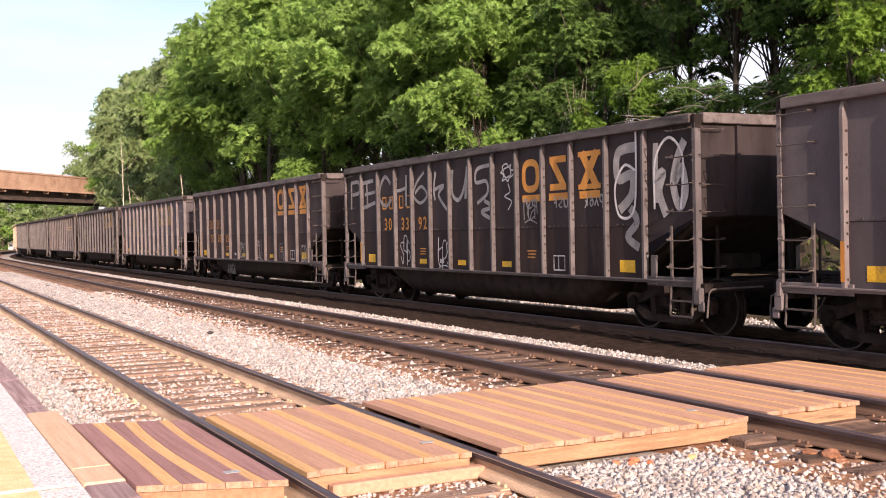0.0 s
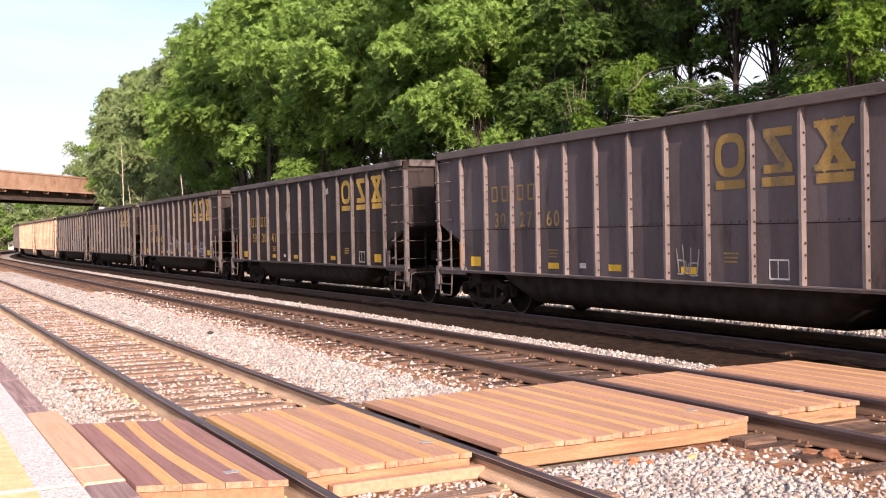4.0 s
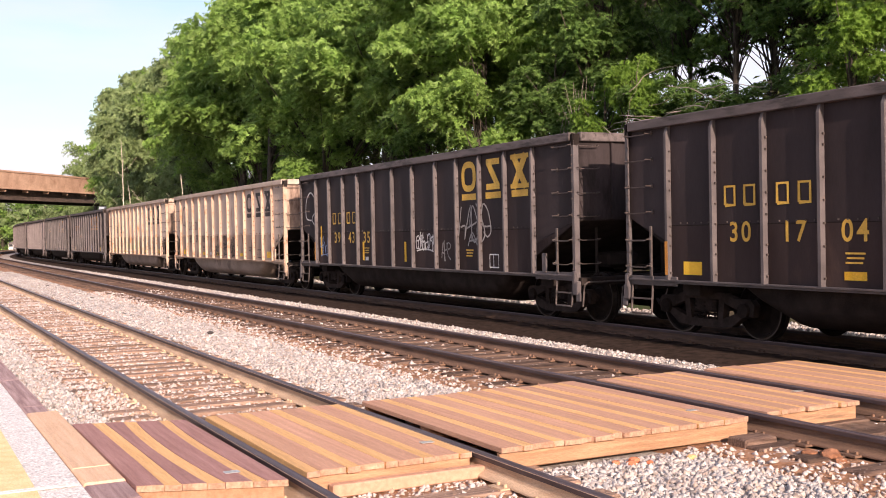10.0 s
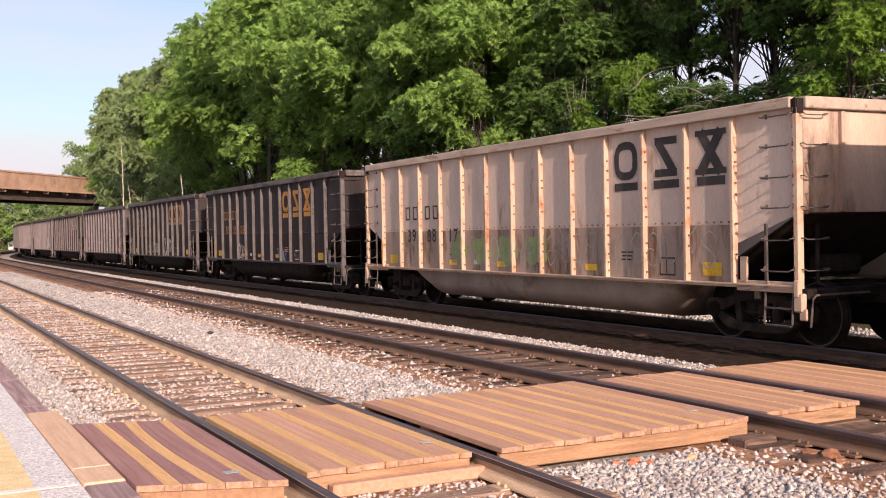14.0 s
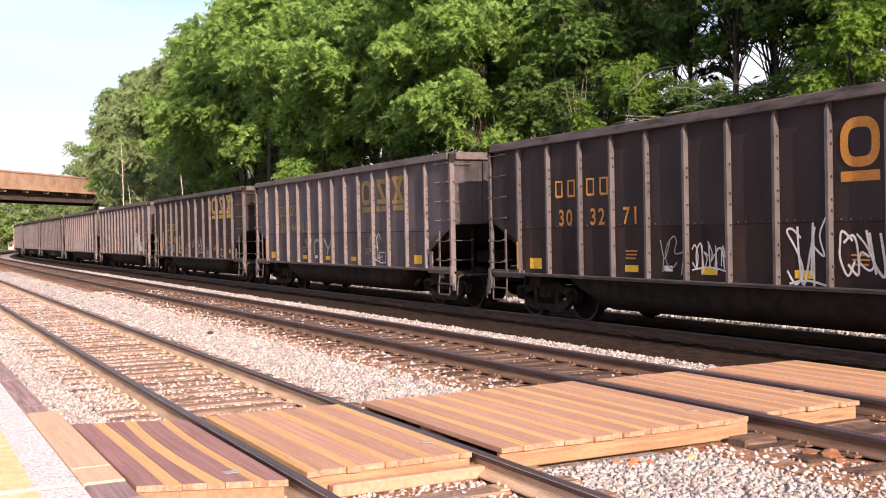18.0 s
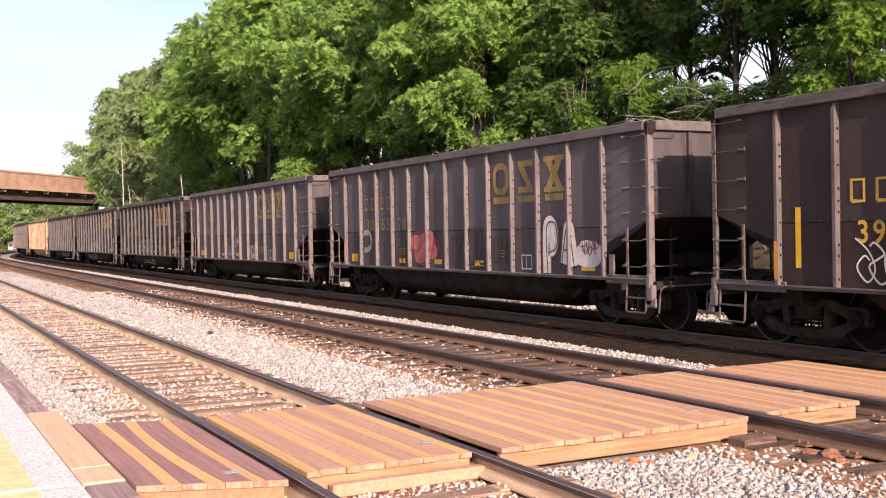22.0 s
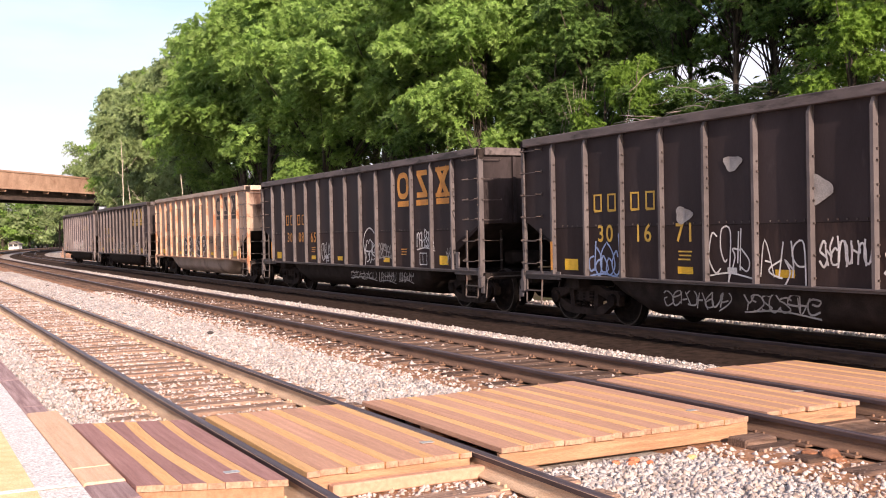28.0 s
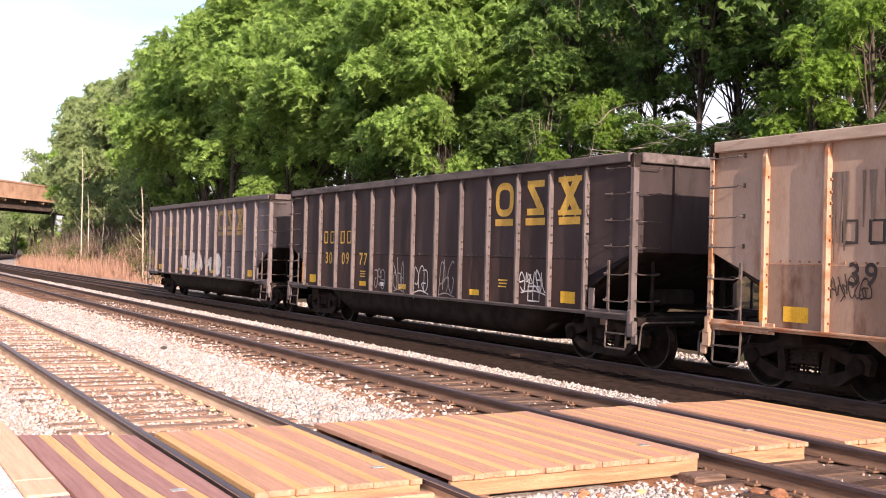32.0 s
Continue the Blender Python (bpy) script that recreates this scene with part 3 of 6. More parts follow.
striped_deck()
crossing_panel("crossing_deck", "orange and yellow wooden deck between near rails", 2.64, 4.0, 9, "yp")
crossing_panel("crossing_deck", "wide deck of weathered orange planks between the tracks", 4.26, 6.84, 17, "py")
crossing_panel("crossing_deck", "deck of orange planks between the middle rails", 7.16, 8.34, 9, "py", x1=-7.55)
crossing_panel("crossing_deck", "deck of orange planks leading to the far track", 8.72, 10.22, 10, "py")
part_stick = tagged(part("timber_offcut", boxes((-7.40, -7.30, 2.80, 4.12, -0.185, -0.09), bevel=0.01), M_plank), "sawn pink-orange timber lying against the crossing deck", "timber")
for x, y in ((-7.70, 2.17), (-7.93, 3.86), (-7.96, 6.63), (-8.28, 8.28)):
    tagged(part("reflector_plate", boxes((x - 0.04, x + 0.04, y - 0.055, y + 0.055, 0.008, 0.013), bevel=0.004), M_plate), "small bright plate fixed on crossing deck", "plate", "reflector plates on the crossing")


# ---- freight cars ----
TOP, SHEET, RIBFACE, WHEEL_R = 3.43, -1.515, -1.605, 0.457
# three kinds of body: length, pitch over couplers, ribs counted from the trailing end, bay of the big mark's last shape
KINDS = {"A": (14.12, 15.830, [1.12, 2.16] + [3.19 + 0.946 * i for i in range(9)] + [11.81, 12.86], 1),
         "B": (14.72, 16.446, [1.03 + 1.038 * i for i in range(13)], 0),
         "C": (14.43, 15.791, [1.27, 2.29, 3.33, 4.35, 5.37, 6.56, 7.70, 8.90, 9.91, 10.93, 11.97, 13.02], 0)}


def gondola_meshes(length, ribs):
    """All the shapes that cars of one kind share."""
    g = {}
    HALF = length / 2
    RIBS = [q - HALF for q in ribs][::-1]
    truck = HALF - 1.30
    g["half"], g["ribs"], g["truck"] = HALF, RIBS, truck
    e, e0 = RIBS[0], RIBS[-1]
    side = [(-HALF, 1.88), (e0, 1.46), (e0, 0.90), (e, 0.90), (e, 1.46), (HALF, 1.88), (HALF, 3.32), (-HALF, 3.32)]
    g["side"] = mesh_of(prism(side, SHEET, SHEET + 0.014), "side_sheet")
    g["lower"] = mesh_of(boxes((e0, e, SHEET - 0.004, SHEET - 0.0005, 0.905, 1.735)), "lower_sheet")
    # a rib: deep web that runs out under the top chord
    bm = bmesh.new()
    w = 0.026
    prof = [(RIBFACE, 0.90), (RIBFACE, 3.17), (SHEET - 0.045, 3.285), (SHEET, 3.285), (SHEET, 0.90)]
    a = [bm.verts.new((-w, y, z)) for y, z in prof]
    b = [bm.verts.new((w, y, z)) for y, z in prof]
    bm.faces.new(a)
    bm.faces.new(b[::-1])
    for i in range(len(prof)):
        j = (i + 1) % len(prof)
        bm.faces.new((a[j], a[i], b[i], b[j]))
    bmesh.ops.recalc_face_normals(bm, faces=bm.faces)
    g["rib"] = mesh_of(bm, "rib")
    g["chord"] = mesh_of(boxes((-HALF + 0.08, HALF - 0.08, RIBFACE - 0.01, SHEET + 0.06, 3.28, TOP), bevel=0.012), "top_chord")
    # added filler box; its black stands in for the dark of the open notch
    g["cap"] = mesh_of(boxes((HALF - 0.079, HALF + 0.03, RIBFACE + 0.03, SHEET + 0.058, 3.20, TOP - 0.03), (HALF - 0.035, HALF + 0.02, RIBFACE + 0.012, RIBFACE + 0.03, 3.2, TOP - 0.02), bevel=0.004), "corner_gusset")
    g["end_chord"] = mesh_of(boxes((HALF - 0.06, HALF + 0.07, SHEET + 0.064, -SHEET - 0.064, 3.27, TOP), bevel=0.012), "end_chord")
    bm = boxes((HALF - 0.055, HALF + 0.02, RIBFACE + 0.02, RIBFACE + 0.035, 0.80, 3.28), (HALF + 0.005, HALF + 0.02, RIBFACE + 0.035, SHEET + 0.04, 0.80, 3.28), bevel=0.003)
    g["post"] = mesh_of(bm, "corner_post")
    bm = boxes((HALF - 0.03, HALF - 0.012, SHEET + 0.016, -SHEET - 0.016, 1.88, 3.27))
    for y in (-0.75, 0.75):
        box(bm, HALF - 0.012, HALF + 0.05, y - 0.035, y + 0.035, 1.9, 3.25)
    g["end"] = mesh_of(bm, "end_sheet")
    g["slope"] = mesh_of(prism([(HALF - 0.03, 1.88), (HALF - 0.03, 1.86), (e - 0.75, 0.88), (e - 0.75, 0.90)], SHEET + 0.02, -SHEET - 0.02), "slope_sheet")
    g["sill"] = mesh_of(boxes((-HALF - 0.02, HALF + 0.02, RIBFACE + 0.03, RIBFACE + 0.05, 0.845, 0.90), (-HALF, HALF, RIBFACE, SHEET + 0.03, 0.88, 0.905), bevel=0.003), "side_sill")
    # the round-bottomed tub between the trucks
    bm = bmesh.new()
    rings = []
    q = truck - 5.8
    for x, d in ((-4.55 - q, 0.10), (-4.30 - q, 0.34), (-3.7 - q, 0.64), (3.7 + q, 0.64), (4.30 + q, 0.34), (4.55 + q, 0.10)):
        ring = []
        for k in range(13):
            t = math.pi * k / 12
            c, s = math.cos(t), math.sin(t)
            ring.append(bm.verts.new((x, -1.42 * math.copysign(abs(c) ** 0.5, c), 0.88 - d * (abs(s) ** 0.55))))
        rings.append(ring)
    for p, q in zip(rings, rings[1:]):
        for k in range(12):
            bm.faces.new((p[k], p[k + 1], q[k + 1], q[k]))
    for r in (rings[0], rings[-1]):
        bm.faces.new(r)
    bmesh.ops.recalc_face_normals(bm, faces=bm.faces)
    g["tub"] = mesh_of(bm, "tub", True)
    g["floor"] = mesh_of(boxes((-5.0, 5.0, SHEET + 0.02, -SHEET - 0.02, 0.885, 0.895)), "floor_plate")
    # end platform, bolster beam and draft gear
    g["platform"] = mesh_of(boxes((HALF - 0.16, HALF + 0.12, -1.52, 1.52, 0.72, 0.86), (4.6, HALF + 0.5, -0.18, 0.18, 0.62, 0.88), (truck - 0.2, truck + 0.2, -1.35, 1.35, 0.66, 0.86), bevel=0.01), "end_sill")
    bm = boxes((HALF + 0.42, HALF + 0.80, -0.09, 0.09, 0.72, 0.90), (HALF + 0.74, HALF + 1.00, -0.15, 0.04, 0.70, 0.95), bevel=0.025)
    box(bm, HALF + 0.86, HALF + 0.98, 0.05, 0.14, 0.72, 0.93, 0.02)
    g["coupler"] = mesh_of(bm, "coupler")
    g["hose"] = mesh_of(tube([(HALF + 0.3, 0.35, 0.80), (HALF + 0.5, 0.36, 0.55), (HALF + 0.8, 0.3, 0.38), (HALF + 1.0, 0.2, 0.45)], 0.028, 6), "air_hose")
    # ladder at a corner
    g["stile"] = mesh_of(boxes((HALF - 0.62, HALF - 0.57, RIBFACE + 0.03, RIBFACE + 0.06, 0.88, 1.74), bevel=0.004), "ladder_stile")
    yo = RIBFACE - 0.05
    knob = lambda pts: [(x - 0.022, x + 0.022, y - 0.012, y + 0.012, -0.03, 0.035) for x, y in pts]

    def rung(points, knobs):
        bm = tube(points, 0.010, 6)
        for r in knob(knobs):
            box(bm, *r, bevel=0.008)
        return bm

    g["rung"] = mesh_of(rung([(HALF - 0.60, RIBFACE + 0.03, 0), (HALF - 0.60, yo, -0.01), (HALF - 0.57, yo, -0.03), (HALF - 0.08, yo, -0.03), (HALF - 0.05, yo, -0.01), (HALF - 0.05, RIBFACE + 0.04, 0)], [(HALF - 0.60, RIBFACE + 0.02), (HALF - 0.05, RIBFACE + 0.025)]), "rung")
    g["high_rung"] = mesh_of(rung([(HALF - 0.60, SHEET, 0), (HALF - 0.60, yo, 0), (HALF - 0.57, yo, -0.02), (HALF - 0.08, yo, -0.02), (HALF - 0.05, yo, 0), (HALF - 0.05, RIBFACE + 0.04, 0)], [(HALF - 0.60, SHEET - 0.012), (HALF - 0.05, RIBFACE + 0.025)]), "grab_iron")
    xo = HALF + 0.09
    g["end_rung"] = mesh_of(tube([(HALF, -1.52, 0), (xo, -1.52, 0), (xo, -1.48, -0.02), (xo, -1.12, -0.02), (xo, -1.08, 0), (HALF - 0.02, -1.08, 0)], 0.009, 6), "grab_iron")
    g["step"] = mesh_of(tube([(HALF - 0.62, RIBFACE + 0.05, 0.80), (HALF - 0.62, RIBFACE + 0.02, 0.38), (HALF - 0.60, RIBFACE + 0.02, 0.35), (HALF - 0.12, RIBFACE + 0.02, 0.35), (HALF - 0.10, RIBFACE + 0.02, 0.38), (HALF - 0.10, RIBFACE + 0.05, 0.80)], 0.017, 6, boxes((HALF - 0.62, HALF - 0.10, RIBFACE + 0.01, RIBFACE + 0.03, 0.575, 0.60))), "sill_step")
    g["corner_sill"] = mesh_of(boxes((e + 0.03, HALF - 0.02, RIBFACE + 0.055, RIBFACE + 0.085, 0.80, 0.95), (HALF - 0.66, HALF - 0.54, RIBFACE + 0.03, RIBFACE + 0.054, 0.84, 0.95), (e + 0.10, e + 0.30, RIBFACE + 0.03, RIBFACE + 0.054, 0.82, 0.88), bevel=0.006), "corner_sill")
    g["lever"] = mesh_of(tube([(HALF + 0.14, -0.4, 0.78), (HALF + 0.20, RIBFACE + 0.16, 0.78), (HALF + 0.22, RIBFACE + 0.08, 0.74), (HALF + 0.22, RIBFACE + 0.06, 0.60), (HALF + 0.20, RIBFACE + 0.05, 0.36)], 0.016, 6), "uncoupling_lever")
    g["bracket"] = mesh_of(boxes((HALF - 0.06, HALF + 0.10, RIBFACE, RIBFACE + 0.10, 0.55, 0.80), (HALF + 0.02, HALF + 0.16, RIBFACE + 0.02, RIBFACE + 0.06, 0.44, 0.60), (HALF - 0.05, HALF + 0.05, RIBFACE - 0.01, RIBFACE + 0.04, 0.74, 0.98), bevel=0.018), "corner_bracket")
    g["box"] = mesh_of(boxes((HALF - 1.12, HALF - 0.98, SHEET - 0.05, SHEET - 0.01, 0.92, 1.28), bevel=0.01), "placard_board")
    # bolts along the ribs and the seam
    bm = bmesh.new()
    rnd = random.Random(5)
    for x in RIBS:
        z = 1.0
        while z < 2.95:
            box(bm, x + 0.026, x + 0.052, SHEET - 0.045, SHEET - 0.018, z, z + 0.026)
            z += rnd.choice((0.14, 0.16, 0.30, 0.42))
    for i in range(len(RIBS) - 1):
        for k in range(5):
            x = RIBS[i] - 0.16 - 0.16 * k
            box(bm, x, x + 0.022, SHEET - 0.014, SHEET, 1.765, 1.79)
    for x in (HALF - 0.05, -HALF + 0.03):
        for k in range(15):
            box(bm, x, x + 0.022, RIBFACE + 0.006, RIBFACE + 0.02, 1.0 + 0.155 * k, 1.024 + 0.155 * k)
    g["bolts"] = mesh_of(bm, "bolts")
    g["seam"] = mesh_of(boxes((e0, e, SHEET - 0.006, SHEET, 1.735, 1.748)), "seam")
    # truck side frame: arched casting with window and springs
    y0, y1 = -1.10, -0.98
    bm = bmesh.new()
    for seg in ([(-1.10, 0.54), (-1.02, 0.62), (-0.70, 0.62), (-0.46, 0.70), (-0.46, 0.55), (-0.72, 0.46), (-1.06, 0.36)],
                [(1.10, 0.54), (1.02, 0.62), (0.70, 0.62), (0.46, 0.70), (0.46, 0.55), (0.72, 0.46), (1.06, 0.36)],
                [(-0.46, 0.70), (0.46, 0.70), (0.46, 0.60), (-0.46, 0.60)],
                [(-0.98, 0.44), (-0.80, 0.44), (-0.36, 0.29), (-0.36, 0.17), (-0.62, 0.20)],
                [(0.98, 0.44), (0.80, 0.44), (0.36, 0.29), (0.36, 0.17), (0.62, 0.20)],
                [(-0.36, 0.29), (0.36, 0.29), (0.36, 0.17), (-0.36, 0.17)],
                [(-0.46, 0.62), (-0.34, 0.62), (-0.30, 0.28), (-0.42, 0.28)],
                [(0.46, 0.62), (0.34, 0.62), (0.30, 0.28), (0.42, 0.28)]):
        prism(seg, y0, y1, bm)
    g["frame"] = mesh_of(bm, "side_frame")
    bm = bmesh.new()
    for k in range(5):
        ring = [(0.075 * math.cos(t), -1.04 + 0.075 * math.sin(t)) for t in (2 * math.pi * i / 8 for i in range(8))]
        lo = [bm.verts.new((px, py, 0.29 + k * 0.06)) for px, py in ring]
        hi = [bm.verts.new((px, py, 0.32 + k * 0.06)) for px, py in ring]
        for i in range(8):
            bm.faces.new((lo[i], lo[(i + 1) % 8], hi[(i + 1) % 8], hi[i]))
    for s in (-0.03, 0.03):
        box(bm, s - 0.01, s + 0.01, -1.05, -1.03, 0.29, 0.58)
    g["spring"] = mesh_of(bm, "spring")
    bm = lathe([(-1.16, 0.05), (-1.15, 0.11), (-1.04, 0.13), (-0.96, 0.13)], 14)
    bmesh.ops.translate(bm, vec=(0, 0, WHEEL_R), verts=bm.verts)
    g["bearing"] = mesh_of(bm, "bearing_cap")
    g["bolster"] = mesh_of(boxes((-0.24, 0.24, -1.10, 1.10, 0.40, 0.62), bevel=0.03), "bolster")
    # wheelset: axle, plates with a dished web, tread
    bm = bmesh.new()
    for s in (-1, 1):
        lathe([(s * 0.82, 0.10), (s * 0.82, 0.16), (s * 0.76, 0.20), (s * 0.74, 0.36), (s * 0.80, 0.40), (s * 0.80, WHEEL_R - 0.012), (s * 0.70, WHEEL_R + 0.0), (s * 0.68, WHEEL_R + 0.025), (s * 0.66, WHEEL_R + 0.02), (s * 0.66, 0.38), (s * 0.70, 0.34), (s * 0.71, 0.2), (s * 0.64, 0.16), (s * 0.64, 0.10)], 28, bm)
    lathe([(-1.0, 0.07), (1.0, 0.07)], 12, bm)
    g["wheelset"] = mesh_of(bm, "wheelset")
    g["tread"] = mesh_of(lathe([(-0.803, WHEEL_R - 0.03), (-0.803, WHEEL_R - 0.008), (-0.71, WHEEL_R + 0.003), (-0.705, 0.44)], 32, capped=False), "tread")
    # inside faces of the brake gear
    bm = boxes((HALF - 0.9, HALF - 0.5, -0.5, 0.2, 1.0, 1.28), bevel=0.05)
    tube([(HALF - 0.3, -0.9, 0.9), (HALF - 0.3, -0.9, 1.86)], 0.03, 6, bm)
    tube([(HALF - 0.3, 0.6, 0.9), (HALF - 0.3, 0.6, 1.86)], 0.05, 6, bm)
    g["brake"] = mesh_of(bm, "brake_gear")
    return g


# flat marks on the side: outlines in x and z
def ribbon(bm, pts, w, y):
    v = []
    for i, (x, z) in enumerate(pts):
        a, b = pts[max(i - 1, 0)], pts[min(i + 1, len(pts) - 1)]
        dx, dz = b[0] - a[0], b[1] - a[1]
        k = math.hypot(dx, dz) or 1
        v.append((bm.verts.new((x - dz / k * w / 2, y, z + dx / k * w / 2)), bm.verts.new((x + dz / k * w / 2, y, z - dx / k * w / 2))))
    for (a, b), (c, d) in zip(v, v[1:]):
        bm.faces.new((a, b, d, c))


def spline(ctrl, steps=5):
    out = []
    for i in range(len(ctrl) - 1):
        p0, p1, p2, p3 = ctrl[max(i - 1, 0)], ctrl[i], ctrl[i + 1], ctrl[min(i + 2, len(ctrl) - 1)]
        for k in range(steps):
            t = k / steps
            out.append(tuple(0.5 * (2 * b + (c - a) * t + (2 * a - 5 * b + 4 * c - d) * t * t + (3 * b - a - 3 * c + d) * t ** 3) for a, b, c, d in zip(p0, p1, p2, p3)))
    out.append(ctrl[-1])
    return out


# strokes that sprayed marks are made of, in a unit square
STROKES = {
    "hook": [[(0.2, 0), (0.22, 1)], [(0.2, 0.95), (0.8, 0.98), (0.85, 0.65), (0.25, 0.5)]],
    "comb": [[(0.3, 0), (0.25, 0.95)], [(0.0, 0.88), (0.8, 1.0)], [(0.1, 0.48), (0.85, 0.6)], [(0.0, 0.05), (0.9, 0.2)]],
    "curl": [[(0.85, 0.8), (0.5, 1), (0.15, 0.7), (0.15, 0.25), (0.5, 0), (0.85, 0.2)]],
    "horn": [[(0.85, 0.85), (0.5, 1), (0.12, 0.65), (0.15, 0.2), (0.5, 0), (0.85, 0.15), (0.85, 0.45), (0.5, 0.45)]],
    "gate": [[(0.15, 1), (0.15, 0.55), (0.8, 0.6)], [(0.8, 1), (0.75, 0.0)]],
    "ring": [[(0.8, 1), (0.3, 0.75), (0.1, 0.3), (0.45, 0), (0.85, 0.25), (0.6, 0.55), (0.2, 0.4)]],
    "bolt": [[(0.3, 1), (0.25, 0.45), (0.25, 0.05)], [(0.25, 0.4), (0.75, 0.55), (0.5, 0.2), (0.9, -0.2)]],
    "cup": [[(0.15, 1), (0.1, 0.3), (0.4, 0), (0.75, 0.4), (0.85, 1)], [(0.85, 0.95), (0.75, 0.05)]],
    "flag": [[(0.9, 1), (0.25, 0.92), (0.2, 0.5), (0.7, 0.55), (0.75, 0.2), (0.3, -0.05)], [(0.6, 0), (0.9, -0.2), (0.5, -0.4), (0.95, -0.6)]],
    "ess": [[(0.85, 0.85), (0.5, 1), (0.15, 0.78), (0.5, 0.5), (0.85, 0.25), (0.5, 0), (0.1, 0.15)]],
    "arch": [[(0.1, 0), (0.15, 0.75), (0.5, 0.95), (0.8, 0.7), (0.8, 0)]],
    "eye": [[(0.15, 0.5), (0.85, 0.55), (0.65, 0.95), (0.2, 0.75), (0.15, 0.25), (0.5, 0), (0.9, 0.15)]],
    "drop": [[(0.2, -0.2), (0.2, 0.9), (0.7, 1), (0.85, 0.6), (0.6, 0.35), (0.25, 0.4)]],
    "fork": [[(0.1, 1), (0.5, 0.4), (0.9, 1)], [(0.5, 0.4), (0.45, 0)]],
    "peak": [[(0.05, 0), (0.45, 1), (0.85, 0)], [(0.2, 0.4), (0.7, 0.4)]],
    "slab": [[(0.1, 1), (0.8, 0.95), (0.35, 0.55), (0.85, 0.5), (0.7, 0.0), (0.05, 0.1)], [(0.1, 1), (0.1, 0.05)]],
    "petals": [[(0.5 + 0.42 * (1 + 0.3 * math.cos(3.5 * k)) / 1.3 * math.cos(0.44 * k), 0.5 + 0.42 * (1 + 0.3 * math.cos(3.5 * k)) / 1.3 * math.sin(0.44 * k)) for k in range(15)],
               [(0.5 + 0.2 * math.cos(0.63 * k), 0.5 + 0.2 * math.sin(0.63 * k)) for k in range(11)], [(0.5, 0.05), (0.6, -0.3), (0.3, -0.45), (0.75, -0.7), (0.5, -1.0)]],
}
HANDY = ["hook", "curl", "horn", "gate", "ring", "cup", "ess", "arch", "eye", "drop", "fork", "peak", "bolt"]


def strokes(bm, name, x0, x1, z0, z1, width, y, rnd, lean=0.0, shake=0.05, steps=6, loose=False):
    """One sprayed sign of several strokes in its box."""
    w, h = x1 - x0, z1 - z0
    if loose:                                        # turned over, so that a quick tag spells nothing
        if rnd.random() > 0.5:
            x0, w = x1, -w
        if rnd.random() > 0.6:
            z0, h = z1, -h
    for i, line_ in enumerate(STROKES[name]):
        pts = [(x0 + w * (u + rnd.uniform(-shake, shake) + lean * v), z0 + h * (v + rnd.uniform(-shake, shake))) for u, v in line_]
        ribbon(bm, spline(pts, steps) if len(pts) > 2 else pts, width * rnd.uniform(0.85, 1.15), y - 0.0006 * i)


def scribble(seed, x0, x1, z0, z1, width=0.03, y=SHEET - 0.011):
    """A quick sprayed tag: small signs run together, leaning, with a dash under them."""
    rnd = random.Random(seed)
    bm = bmesh.new()
    n = min(8, max(3, round((x1 - x0) / ((z1 - z0) * 0.36))))
    gw, lean = (x1 - x0) / n, rnd.uniform(-0.1, 0.25)
    for i in range(n):
        up = rnd.uniform(-0.08, 0.08) * (z1 - z0)
        strokes(bm, rnd.choice(HANDY), x0 + gw * (i - 0.3), x0 + gw * (i + 1.3), z0 + up, z1 + up, width * 0.85, y - 0.0016 * (i % 2), rnd, lean, 0.11, 4, True)
    if rnd.random() > 0.4:
        zs = z0 - 0.1 * (z1 - z0)
        ribbon(bm, spline([(x0, zs), ((x0 + x1) / 2, zs + 0.05), (x1 + gw * 0.3, zs - 0.02)]), width * 0.8, y)
    return bm


def streaks(seed, x0, x1, z0, z1, y):
    """Narrow runs of soot below the top edge."""
    rnd = random.Random(seed)
    bm = bmesh.new()
    for i in range(int((x1 - x0) / 0.11)):
        x = rnd.uniform(x0, x1)
        bot, w = rnd.uniform(z0, (z0 + z1) / 2), rnd.uniform(0.015, 0.07)
        v = [bm.verts.new(q) for q in ((x - w, y - 0.0002 * i, z1), (x - w * 0.3, y - 0.0002 * i, bot), (x + w * 0.3, y - 0.0002 * i, bot), (x + w, y - 0.0002 * i, z1))]
        bm.faces.new(v)
    return bm


def blob(seed, x0, x1, z0, z1, y=SHEET - 0.005, lobes=3):
    """A filled, lobed patch of paint."""
    rnd = random.Random(seed)
    bm = bmesh.new()
    cx, cz, rx, rz = (x0 + x1) / 2, (z0 + z1) / 2, (x1 - x0) / 2, (z1 - z0) / 2
    ph = rnd.uniform(0, 6)
    pts = []
    for k in range(28):
        a = 2 * math.pi * k / 28
        r = 0.84 + 0.16 * math.sin(lobes * a + ph) + rnd.uniform(-0.04, 0.04)
        pts.append(bm.verts.new((cx + rx * r * math.cos(a), y, cz + rz * r * math.sin(a))))
    bm.faces.new(pts)
    return bm


def rect(rows, y=SHEET - 0.009):
    bm = bmesh.new()
    for x0, x1, z0, z1 in rows:
        bm.faces.new([bm.verts.new((x, y, z)) for x, z in ((x0, z0), (x1, z0), (x1, z1), (x0, z1))])
    return bm


